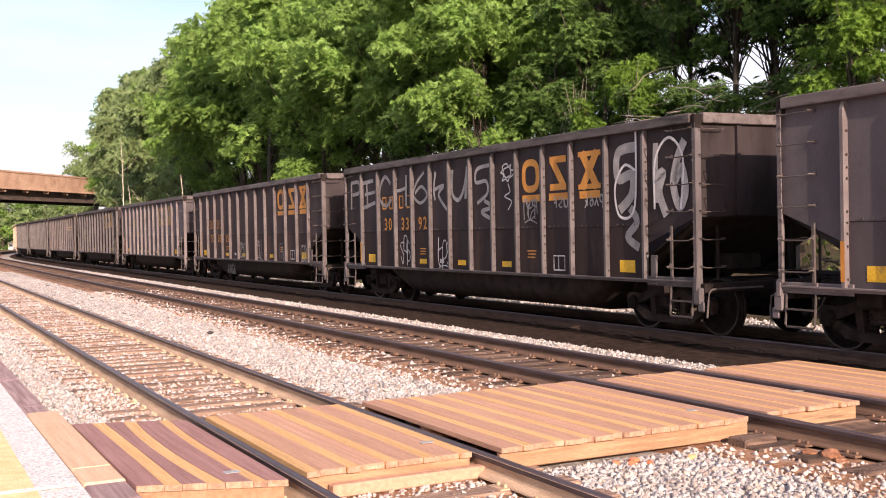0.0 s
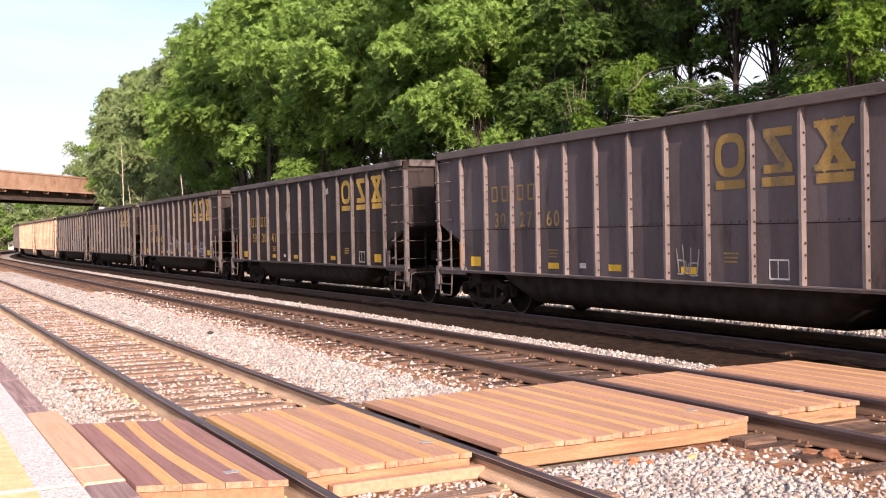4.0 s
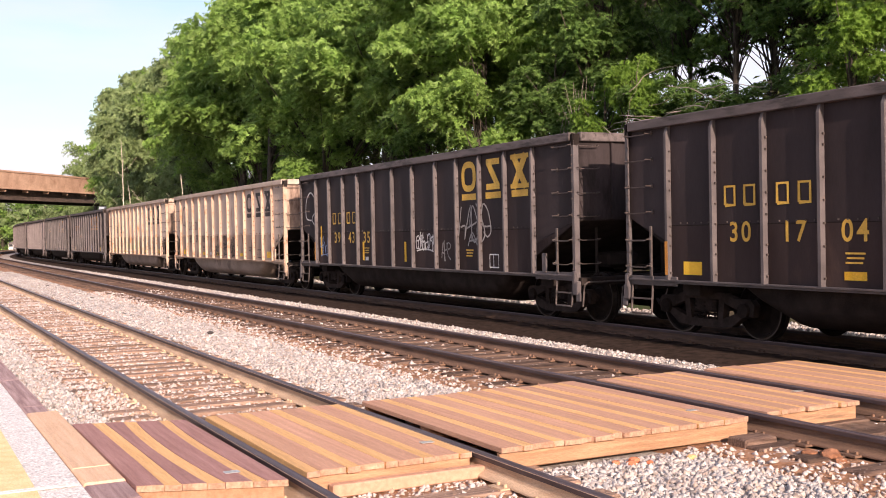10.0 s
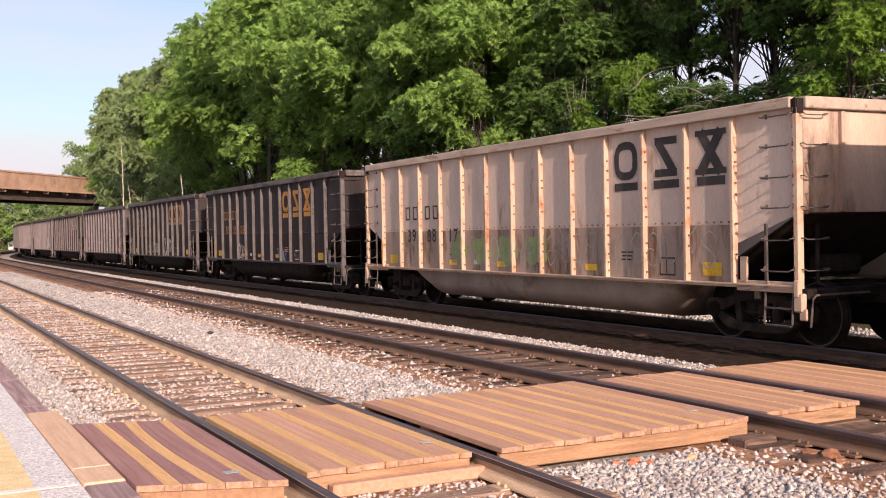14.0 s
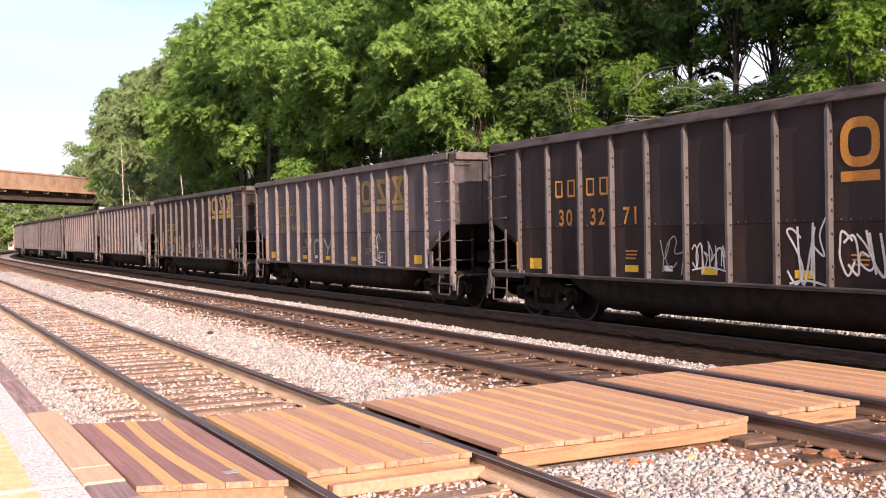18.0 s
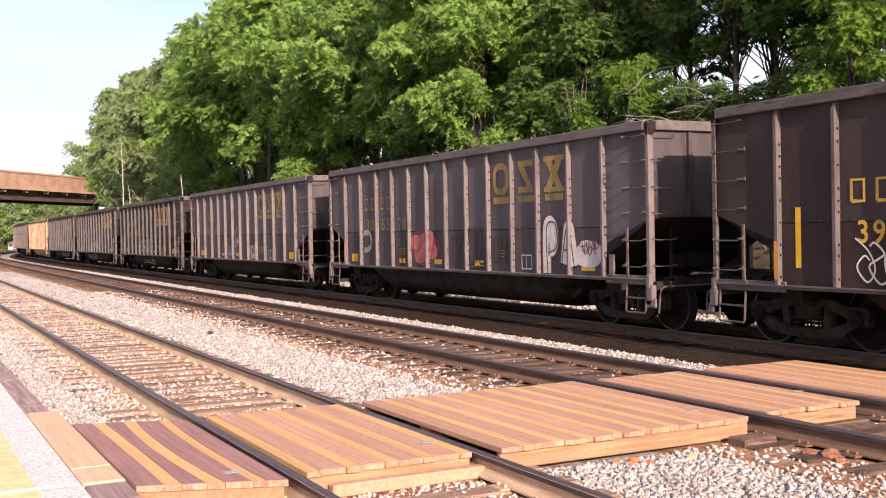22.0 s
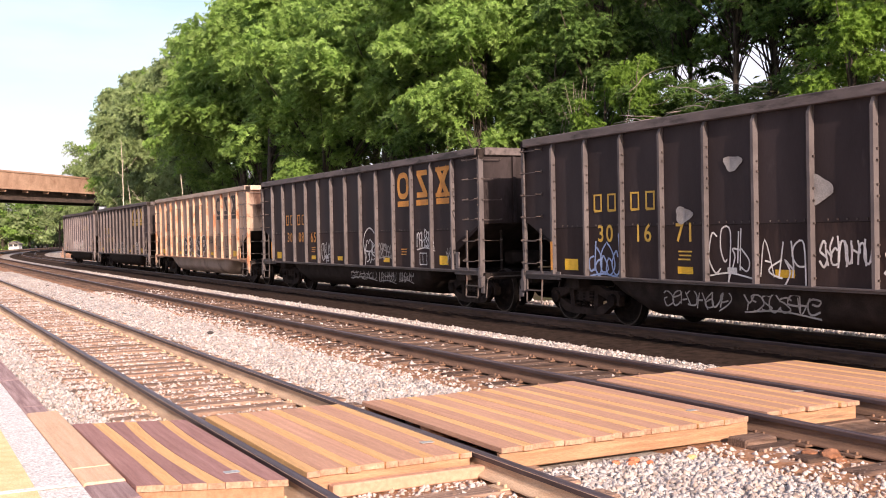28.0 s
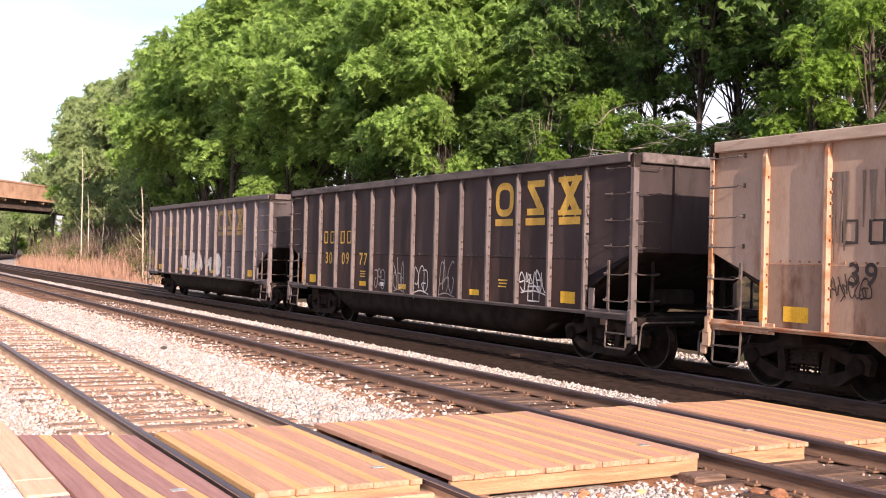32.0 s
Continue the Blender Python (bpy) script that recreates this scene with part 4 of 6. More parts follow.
def emblem_meshes():
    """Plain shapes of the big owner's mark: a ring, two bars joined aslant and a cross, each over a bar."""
    out = []
    bar = (-0.31, 0.31, -0.49, -0.36)
    ring = bmesh.new()
    pts = []
    for k in range(33):
        a = 2 * math.pi * k / 32
        pts.append((0.25 * math.copysign(abs(math.cos(a)) ** 0.7, math.cos(a)), 0.25 * math.copysign(abs(math.sin(a)) ** 0.7, math.sin(a))))
    ribbon(ring, pts, 0.13, 0)
    stack = rect([(-0.27, 0.27, 0.19, 0.31), (-0.27, 0.27, -0.31, -0.19)], 0)
    ribbon(stack, [(-0.20, 0.25), (0.20, -0.25)], 0.16, -0.0005)
    cross = bmesh.new()
    ribbon(cross, [(-0.23, 0.31), (0.23, -0.31)], 0.17, 0)
    ribbon(cross, [(0.23, 0.31), (-0.23, -0.31)], 0.17, -0.0008)
    for x0, x1, z0, z1 in ((-0.34, 0.34, 0.24, 0.33), (-0.34, 0.34, -0.33, -0.24)):
        cross.faces.new([cross.verts.new((x, -0.0012, z)) for x, z in ((x0, z0), (x1, z0), (x1, z1), (x0, z1))])
    for bm in (ring, stack, cross):
        x0, x1, z0, z1 = bar
        bm.faces.new([bm.verts.new((x, 0, z)) for x, z in ((x0, z0), (x1, z0), (x1, z1), (x0, z1))])
        out.append(mesh_of(bm, "owner_mark"))
    return out


NUMERALS = {}


def numeral(text, size=0.40):
    """The built-in font's digits as a flat mesh, upright in x and z."""
    if text not in NUMERALS:
        cu = bpy.data.curves.new("digits", "FONT")
        cu.body, cu.size, cu.align_x = text, size, "CENTER"
        cu.offset = 0.006
        cu.space_character = 1.25
        ob = new("digits", cu)
        bpy.context.view_layer.update()
        me = bpy.data.meshes.new_from_object(ob.evaluated_get(bpy.context.evaluated_depsgraph_get()))
        bpy.data.objects.remove(ob)
        me.transform(Matrix.Rotation(math.pi / 2, 4, "X"))
        me.materials.clear()
        NUMERALS[text] = me
    return NUMERALS[text]


SHAPES = {k: gondola_meshes(v[0], v[2]) for k, v in KINDS.items()}
EMBLEM = emblem_meshes()
FLIP = Matrix.Rotation(math.pi, 4, "Z")
MARK = {
    "small": mesh_of(rect([(-0.18, 0.18, 1.00, 1.11)]), "yellow_bar"),
    "wide": mesh_of(rect([(-0.21, 0.21, 0.99, 1.19)]), "yellow_block"),
    "white": mesh_of(rect([(-0.10, 0.10, 1.03, 1.12)]), "white_notice"),
    "print": mesh_of(rect([(-0.16, 0.16, 1.33, 1.355), (-0.14, 0.14, 1.27, 1.295), (-0.16, 0.12, 1.21, 1.235)]), "small_print"),
    "upright": mesh_of(rect([(-0.055, 0.055, 1.03, 1.50)]), "yellow_upright"), "tall": mesh_of(rect([(-0.05, 0.05, 1.14, 1.95)]), "yellow_upright"),
    "reflector": mesh_of(rect([(-0.035, 0.035, 0.98, 1.5)], RIBFACE - 0.003), "reflector_strip"),
}
bm = bmesh.new()
ribbon(bm, [(-0.18, 0.98), (-0.18, 1.24), (0.18, 1.24), (0.18, 0.98), (-0.18, 0.98)], 0.028, SHEET - 0.009)
ribbon(bm, [(-0.02, 0.98), (-0.02, 1.24)], 0.02, SHEET - 0.0095)
MARK["square"] = mesh_of(bm, "white_stencil")
bm = bmesh.new()
for cx in (-0.2, 0.2):
    ribbon(bm, [(cx - 0.1, 2.0), (cx - 0.1, 2.27), (cx + 0.1, 2.27), (cx + 0.1, 2.0), (cx - 0.1, 2.0)], 0.05, SHEET - 0.009)
MARK["code"] = mesh_of(bm, "reporting_mark")


def gondola(build, label, paint, lettering, digits, marks=(), sprays=()):
    """A bathtub coal gondola with its parts. sprays: (kind, colour, from, to, low, high, ...) in metres behind the leading end."""
    c = thing("coal_gondola", label, "freight car", "coal gondolas of the train")
    body, rib = PAINT[paint], RIB[paint]
    grab = M_ladder if paint in ("tan", "rust", "grey") else M_grab
    g, first = SHAPES[build], KINDS[build][3]
    HALF, RIBS, last = g["half"], g["ribs"], len(g["ribs"]) - 1

    def bay(i):
        return (RIBS[i] + RIBS[i + 1]) / 2

    for f in (None, FLIP):
        place("side_sheet", g["side"], body, c, f)
        place("lower_sheet", g["lower"], LOWER[paint], c, f)
        place("top_chord", g["chord"], CHORD[paint], c, f)
        place("end_chord", g["end_chord"], CHORD[paint], c, f)
        place("end_sheet", g["end"], END_SOOT_SHADE.get(paint, body), c, f)
        # underframe black instead of body paint: the end recess's shade is in the colour
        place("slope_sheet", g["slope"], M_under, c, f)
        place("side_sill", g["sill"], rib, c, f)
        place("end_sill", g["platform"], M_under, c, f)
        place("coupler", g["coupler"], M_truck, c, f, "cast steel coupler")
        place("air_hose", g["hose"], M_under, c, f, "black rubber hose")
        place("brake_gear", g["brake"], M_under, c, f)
        tagged(place("bolts", g["bolts"], M_grab if paint not in ("tan", "rust") else M_rotten, c, f), kind="stuff")
        place("seam", g["seam"], M_under if paint not in ("tan", "rust") else rib, c, f)
        for x in RIBS:
            place("rib", g["rib"], rib, c, (f or Matrix()) @ Matrix.Translation((x, 0, 0)))
        mirror = Matrix.Diagonal((1, -1, 1, 1))
        for k in (f or Matrix(), (f or Matrix()) @ mirror):
            place("corner_post", g["post"], rib, c, k)
            place("corner_gusset", g["cap"], M_under, c, k)
            place("corner_sill", g["corner_sill"], rib, c, k)
            place("uncoupling_lever", g["lever"], M_ladder, c, k)
            place("corner_bracket", g["bracket"], rib, c, k)
            place("ladder_stile", g["stile"], M_ladder, c, k)
            place("sill_step", g["step"], M_ladder, c, k, "bent steel sill step")
            for z in (1.12, 1.54):
                place("rung", g["rung"], M_ladder, c, k @ Matrix.Translation((0, 0, z)))
            for z in (1.97, 2.38, 2.80, 3.21):
                place("grab_iron", g["high_rung"], grab, c, k @ Matrix.Translation((0, 0, z)))
            for z in (1.12, 1.54, 1.96, 2.37, 2.80, 3.20):
                place("grab_iron", g["end_rung"], grab, c, k @ Matrix.Translation((0, 0, z)))
        place("placard_board", g["box"], rib, c, f)
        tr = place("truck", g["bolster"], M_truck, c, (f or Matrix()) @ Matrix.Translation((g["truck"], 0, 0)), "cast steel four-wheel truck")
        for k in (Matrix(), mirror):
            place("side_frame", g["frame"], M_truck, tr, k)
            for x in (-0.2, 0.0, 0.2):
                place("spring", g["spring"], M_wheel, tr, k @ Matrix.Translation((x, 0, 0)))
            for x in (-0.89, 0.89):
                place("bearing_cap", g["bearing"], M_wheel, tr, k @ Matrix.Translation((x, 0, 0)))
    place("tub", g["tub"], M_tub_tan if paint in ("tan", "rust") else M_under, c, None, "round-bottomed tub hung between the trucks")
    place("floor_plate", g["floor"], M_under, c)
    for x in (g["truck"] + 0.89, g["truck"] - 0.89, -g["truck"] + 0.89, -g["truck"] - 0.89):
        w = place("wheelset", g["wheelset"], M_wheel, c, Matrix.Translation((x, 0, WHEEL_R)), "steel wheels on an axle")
        for k in (Matrix(), mirror):
            place("tread", g["tread"], M_tread, w, k, "bright worn tread")
    # marks
    y = Matrix.Translation
    if lettering:
        high, up = {"A": (2.74, 0.31), "B": (2.82, 0.02), "C": (2.86, 0.0)}[build]
        for i, me in zip((first + 2, first + 1, first), EMBLEM):
            place("owner_mark", me, lettering, c, y((bay(i), SHEET - 0.009, high)))
        for i in (last - 2, last - 3):
            place("reporting_mark", MARK["code"], lettering, c, y((bay(i), 0, up)))
        for i, d in zip((last - 2, last - 3, last - 4), digits.split()):
            place("car_number", numeral(d), lettering, c, y((bay(i), SHEET - 0.009, 1.48 + up)))
        place("small_print", MARK["print"], lettering, c, y((bay(last - 4), 0, 0)))
        place("small_print", MARK["print"], lettering, c, y((bay(first + 2), 0.0, -0.02)))
    yl = M_yellow
    for i, k in ((0, "wide"), (last - 1, "wide"), (last - 4, "small"), (last - 6, "small"), (3 + first, "small")) if build != "C" else ():
        place("yellow_reflector", MARK[k], yl, c, y((bay(i), 0, 0)))
    place("white_stencil", MARK["square"], M_white_ink if paint not in ("tan", "rust") else M_black_ink, c, y((bay(first + 1), 0, 0)))
    place("white_notice", MARK["white"], M_white_ink, c, y((bay(7), 0, 0)))
    place("reflector_strip", MARK["reflector"], M_orange, c, y((RIBS[last], 0, 0)), "orange reflective strip")
    for d in marks:                                  # metres from the trailing end
        place("yellow_upright", MARK["tall" if d < 2 else "upright"], yl, c, y((d - HALF, 0, 0)))
    for j, (kind, ink, u1, u0, z0, z1, *more) in enumerate(sprays):
        x0, x1 = HALF - u1, HALF - u0
        yy = (more[1] if len(more) > 1 else SHEET) - 0.011 - 0.001 * j
        seed = int(digits.replace(" ", "") or 7) + j * 13
        if kind == "tag":
            bmx = scribble(seed, x0, x1, z0, z1, more[0] if more else 0.03, yy)
        elif kind in ("fat", "bold"):                # signs side by side; bold ones over a wider edge of a second colour
            rs = random.Random(seed)
            wide = more[0] if more else 0.11
            names = more[2].split() if len(more) > 2 else [rs.choice(HANDY) for _ in range(max(1, round((x1 - x0) / (z1 - z0) / 0.75)))]
            gw = (x1 - x0) / len(names)
            for i, name in enumerate(names):
                b0, b1 = x0 + gw * i + wide * 0.4, x0 + gw * (i + 1) - wide * 0.4
                if kind == "bold":
                    back = bmesh.new()
                    strokes(back, name, b0, b1, z0 + wide / 2, z1 - wide / 2, wide + 0.07, yy + 0.002, random.Random(seed + i))
                    part("sprayed_tag", back, INK[more[3]], c, more[3] + " sprayed edge")
                front = bmesh.new()
                strokes(front, name, b0, b1, z0 + wide / 2, z1 - wide / 2, wide, yy, random.Random(seed + i), loose=len(more) < 3)
                part("sprayed_tag", front, INK[ink], c, ink + " sprayed graffiti")
            continue
        elif kind == "streaks":
            tagged(part("soot_runs", streaks(j + 5, x0, x1, z0, z1, yy), INK[ink], c, "dark runs of soot down the side"), kind="stuff")
            continue
        elif kind == "outline":
            cx, w, h = (x0 + x1) / 2, x1 - x0, z1 - z0
            bmx = bmesh.new()
            ribbon(bmx, spline([(x1, z0), (cx + w * 0.1, z0 + h * 0.22), (x1 - w * 0.05, z0 + h * 0.5), (x1 - w * 0.1, z0 + h * 0.8), (cx, z1), (x0 + w * 0.12, z0 + h * 0.82), (x0, z0 + h * 0.5), (x0 + w * 0.1, z0 + h * 0.25), (cx + w * 0.05, z0 + h * 0.2)]), 0.04, yy)
        else:
            bmx = blob(j * 7 + 3, x0, x1, z0, z1, yy, more[0] if more else 3)
        part("sprayed_tag", bmx, INK[ink], c, ink + " sprayed graffiti")
    return c


DARK = "dark weathered coal gondola "
T = "tag"
TUB = -1.39
TRAIN = [  # from the first car seen; paint, lettering, digits, label, extras
    ("A", "grey", M_faint, "30 12 48", "grey weathered coal gondola with yellow side blocks", (), ()),
    ("A", "black", M_orange, "30 33 92", DARK + "with large white graffiti", (), (
        ("fat", "pale", 14.0, 6.2, 2.32, 3.1, 0.085, SHEET, "hook comb curl gate ring bolt cup flag"), ("fat", "white", 6.0, 5.3, 2.6, 3.12, 0.03, SHEET, "petals"),
        ("fat", "pale", 2.22, 1.36, 1.95, 3.12, 0.15, SHEET, "flag"), ("fat", "white", 2.24, 1.32, 1.92, 3.16, 0.05), ("fat", "pale", 1.15, 0.15, 2.0, 3.1, 0.15, SHEET, "bolt ring"), ("fat", "white", 1.2, 0.15, 2.0, 3.15, 0.05),
        ("fat", "pale", 5.0, 4.5, 2.0, 2.3, 0.03), ("fat", "pale", 4.0, 3.5, 2.1, 2.3, 0.03), ("fat", "pale", 3.0, 2.4, 2.1, 2.3, 0.03), (T, "white", 10.7, 10.2, 1.05, 1.55), (T, "white", 8.7, 8.1, 0.98, 1.5), (T, "pale", 5.0, 4.6, 1.9, 2.3))),
    ("B", "brown", M_orange, "30 05 15", DARK + "with pale tags along the bottom", (), (
        (T, "pale", 8.6, 7.8, 1.0, 1.5), (T, "pale", 6.6, 5.9, 1.0, 1.6), (T, "pale", 4.0, 3.3, 1.0, 1.5), (T, "pale", 2.0, 1.4, 0.95, 1.4), (T, "pale", 10.5, 9.5, 0.35, 0.7, 0.025, TUB))),
    ("A", "grey", M_faint, "30 27 60", "dull grey coal gondola with faded lettering", (), ((T, "pale", 6.0, 5.5, 1.0, 1.4),)),
    ("B", "black", M_gold, "30 20 41", "clean black coal gondola with bright yellow lettering", (), (("blob", "pale", 8.9, 8.5, 2.1, 2.5, 3), ("blob", "pale", 5.4, 5.1, 2.8, 3.0, 4))),
    ("B", "brown", M_gold, "30 08 42", DARK + "with pale blue tags", (), (
        (T, "white", 8.4, 7.7, 1.05, 1.75), (T, "white", 7.2, 6.6, 1.2, 1.55), (T, "blue", 5.2, 4.5, 1.0, 1.45, 0.035), (T, "blue", 3.2, 2.3, 1.05, 1.5, 0.035),)),
    ("B", "black", M_gold, "30 17 04", "black coal gondola with clear yellow lettering", (), ()),
    ("C", "black", M_gold, "39 43 35", DARK + "with a white outline drawing", (1.58, 4.64, 7.2, 9.79), (
        ("outline", "white", 14.1, 13.25, 1.92, 2.92), (T, "blue", 12.9, 12.2, 1.15, 1.6), (T, "white", 6.6, 5.65, 1.32, 1.66, 0.035), (T, "pale", 5.3, 4.9, 1.1, 1.5), (T, "pale", 4.4, 3.1, 1.55, 2.25, 0.045), ("fat", "pale", 4.1, 3.6, 1.4, 1.7, 0.035, SHEET, "peak"),)),
    ("B", "tan", M_black_ink, "39 80 06", "cream-coloured coal gondola with black lettering and tags", (), (
        ("outline", "black", 13.5, 12.8, 2.0, 2.95), (T, "black", 7.2, 6.45, 1.05, 1.45, 0.05), (T, "black", 7.2, 6.45, 1.3, 1.75, 0.05), (T, "black", 6.2, 5.4, 1.02, 1.4, 0.05), (T, "black", 6.1, 5.5, 1.3, 1.65, 0.04), (T, "black", 8.3, 7.6, 1.05, 1.35, 0.035),)),
    ("B", "tan", M_black_ink, "39 88 17", "cream coal gondola with greenish painted patches", (), (
        ("blob", "green", 10.2, 9.3, 1.0, 1.68, 4), ("blob", "green", 9.2, 8.3, 1.0, 1.68, 4), ("blob", "green", 8.2, 7.3, 1.0, 1.68, 5), ("blob", "green", 7.1, 6.2, 1.0, 1.68, 4), ("fat", "pale", 10.2, 5.9, 1.05, 1.6, 0.025), ("fat", "pale", 5.9, 1.6, 1.1, 1.65, 0.025))),
    ("A", "black", M_orange, "30 35 03", DARK + "with a small white tag", (), ((T, "white", 10.1, 9.4, 0.95, 1.4), (T, "blue", 5.6, 4.8, 0.95, 1.3))),
    ("A", "black", M_orange, "30 32 71", DARK + "with white tags", (), (
        (T, "pale", 8.8, 8.2, 1.0, 1.5), (T, "white", 8.0, 7.2, 1.1, 1.45), (T, "white", 6.0, 5.35, 1.0, 1.75, 0.04), (T, "white", 5.15, 4.4, 1.1, 1.6, 0.04),)),
    ("A", "grey", M_faint, "30 44 03", "light grey coal gondola with faded lettering and chalky tags", (), (
        ("fat", "pale", 9.6, 7.2, 1.1, 1.62, 0.09, SHEET, "fork arch fork"), (T, "white", 4.6, 3.9, 1.05, 1.7, 0.025))),
    ("C", "brown", M_gold, "39 41 92", DARK + "with clear yellow lettering", (1.6, 4.64, 9.78), (
        (T, "white", 11.8, 11.2, 0.98, 1.5), (T, "white", 11.0, 10.6, 1.1, 1.35, 0.025), (T, "pale", 8.7, 8.1, 0.95, 1.4), (T, "pale", 7.5, 6.9, 1.3, 1.6), (T, "white", 6.5, 5.6, 1.1, 1.65), (T, "pale", 5.3, 4.9, 0.95, 1.3), ("blob", "yellow", 2.0, 1.75, 1.05, 1.3, 2),)),
    ("A", "grey", M_faint, "30 55 78", "grey coal gondola with a red and black graffito", (), (
        ("blob", "maroon", 9.15, 7.5, 0.93, 1.85, 4), ("blob", "red", 9.1, 7.55, 0.97, 1.80, 4), ("fat", "maroon", 9.0, 7.7, 1.0, 1.75, 0.03, SHEET, "drop cup"), ("fat", "pale", 12.2, 11.2, 1.0, 1.75, 0.14, SHEET, "drop"), ("fat", "black", 12.4, 10.9, 0.98, 1.75, 0.03, SHEET, "drop fork"), (T, "black", 9.7, 9.1, 1.0, 1.75, 0.04), (T, "black", 6.9, 6.3, 1.1, 1.7, 0.05), (T, "black", 6.1, 5.3, 1.0, 1.8, 0.05), (T, "black", 5.1, 4.4, 1.05, 1.6, 0.05),
        ("bold", "white", 3.3, 2.0, 0.95, 1.95, 0.26, SHEET, "drop peak", "maroon"), ("fat", "black", 3.2, 2.1, 1.0, 1.85, 0.025, SHEET, "drop peak"), ("blob", "white", 2.15, 1.32, 0.93, 1.62, 2), (T, "maroon", 2.0, 1.45, 1.3, 1.5, 0.025),)),
    ("A", "grey", M_faint, "30 58 32", "grey coal gondola with yellow lettering and white tags", (), (
        (T, "blue", 8.8, 8.2, 1.0, 1.35), (T, "white", 7.9, 7.25, 1.1, 1.55, 0.02), (T, "white", 7.8, 7.4, 1.5, 2.0, 0.02), (T, "white", 6.0, 5.4, 0.97, 1.4, 0.04),)),
    ("A", "black", M_orange, "30 14 26", DARK + "with a white bubble graffito", (), (("fat", "white", 8.9, 6.0, 0.95, 1.6, 0.03), ("fat", "white", 8.7, 6.2, 1.0, 1.65, 0.028), (T, "pale", 8.8, 6.2, 0.5, 0.8, 0.025, TUB))),
    ("B", "black", M_gold, "30 16 71", "black coal gondola covered with small white tags", (), (
        (T, "blue", 12.6, 11.75, 0.95, 1.45, 0.04), (T, "white", 9.5, 8.65, 1.05, 1.65), (T, "white", 8.4, 7.6, 0.97, 1.5), (T, "white", 7.35, 6.5, 1.2, 1.5, 0.035), (T, "white", 6.3, 5.45, 1.12, 1.5, 0.04), (T, "blue", 5.2, 4.4, 0.97, 1.75, 0.05), (T, "pale", 10.7, 9.2, 0.50, 0.76, 0.03, TUB), (T, "pale", 8.9, 7.5, 0.50, 0.74, 0.03, TUB),
        ("blob", "pale", 10.3, 9.85, 1.75, 2.05, 3), ("blob", "pale", 9.2, 8.75, 2.5, 2.75, 3), ("blob", "pale", 7.6, 7.1, 1.95, 2.4, 3),)),
    ("B", "black", M_orange, "30 08 65", DARK + "with white stick-figure tags", (), (
        (T, "white", 9.4, 8.55, 1.0, 1.45), ("outline", "white", 6.3, 5.5, 1.1, 1.85), (T, "white", 6.3, 5.4, 0.97, 1.5), (T, "pale", 5.3, 4.4, 1.12, 1.45, 0.035), (T, "white", 3.1, 2.2, 1.35, 1.72, 0.035), (T, "pale", 1.6, 1.25, 1.1, 1.4), (T, "pale", 7.5, 5.8, 0.56, 0.80, 0.025, TUB), (T, "pale", 5.6, 4.6, 0.52, 0.78, 0.025, TUB), (T, "pale", 4.4, 3.6, 0.56, 0.78, 0.025, TUB),)),
    ("B", "rust", M_black_ink, "39 98 31", "rust-streaked cream coal gondola with bold black graffiti", (), (
        ("streaks", "streak", 12.6, 9.7, 1.75, 2.9), ("streaks", "streak", 8.4, 5.7, 1.72, 2.95), ("bold", "black", 9.5, 5.75, 0.95, 1.72, 0.17, SHEET, "horn eye arch ess drop", "white"), (T, "black", 5.4, 4.2, 1.45, 1.65, 0.025), (T, "black", 3.9, 3.1, 1.2, 1.75, 0.03), (T, "black", 2.9, 2.2, 1.0, 1.7, 0.03), (T, "black", 12.6, 12.0, 1.35, 1.6, 0.02),)),
    ("B", "brown", M_gold, "30 09 77", DARK + "with chalky white tags", (), ((T, "pale", 9.4, 8.9, 1.0, 1.4), (T, "pale", 8.4, 7.9, 1.0, 1.6), (T, "white", 7.4, 6.8, 1.0, 1.5), (T, "pale", 6.3, 5.7, 1.0, 1.6), (T, "white", 3.2, 2.4, 1.15, 1.5))),
    ("A", "grey", M_faint, "30 11 90", "last coal gondola, grey-brown with white block graffiti", (), (("bold", "white", 9.6, 4.6, 0.98, 1.66, 0.22, SHEET, "gate horn peak gate eye", "pale"),)),
]
CARS = []
for n, (build, paint, ink, digits, label, marks, sprays) in enumerate(TRAIN):
    CARS.append((n - 1, gondola(build, label, paint, ink, digits, marks, sprays)))


OFFSETS, o = {}, 0.0
for i, row in enumerate(TRAIN):          # car centres behind that of the second car
    if i:
        o += (KINDS[row[0]][1] + KINDS[TRAIN[i - 1][0]][1]) / 2
    OFFSETS[i - 1] = o - KINDS["A"][1]


def travelled(t):
    """How far the train has gone since the start."""
    return 9.50411 * t - 0.0211178 * t * t + 1.26871e-3 * t ** 3 - 1.7527e-5 * t ** 4


def car_pose(n, t):
    x, y, th = line(-19.824 - OFFSETS[n] + travelled(t), Y_E + GAUGE / 2)
    return Matrix.Translation((x, y, 0)) @ Matrix.Rotation(th, 4, "Z")


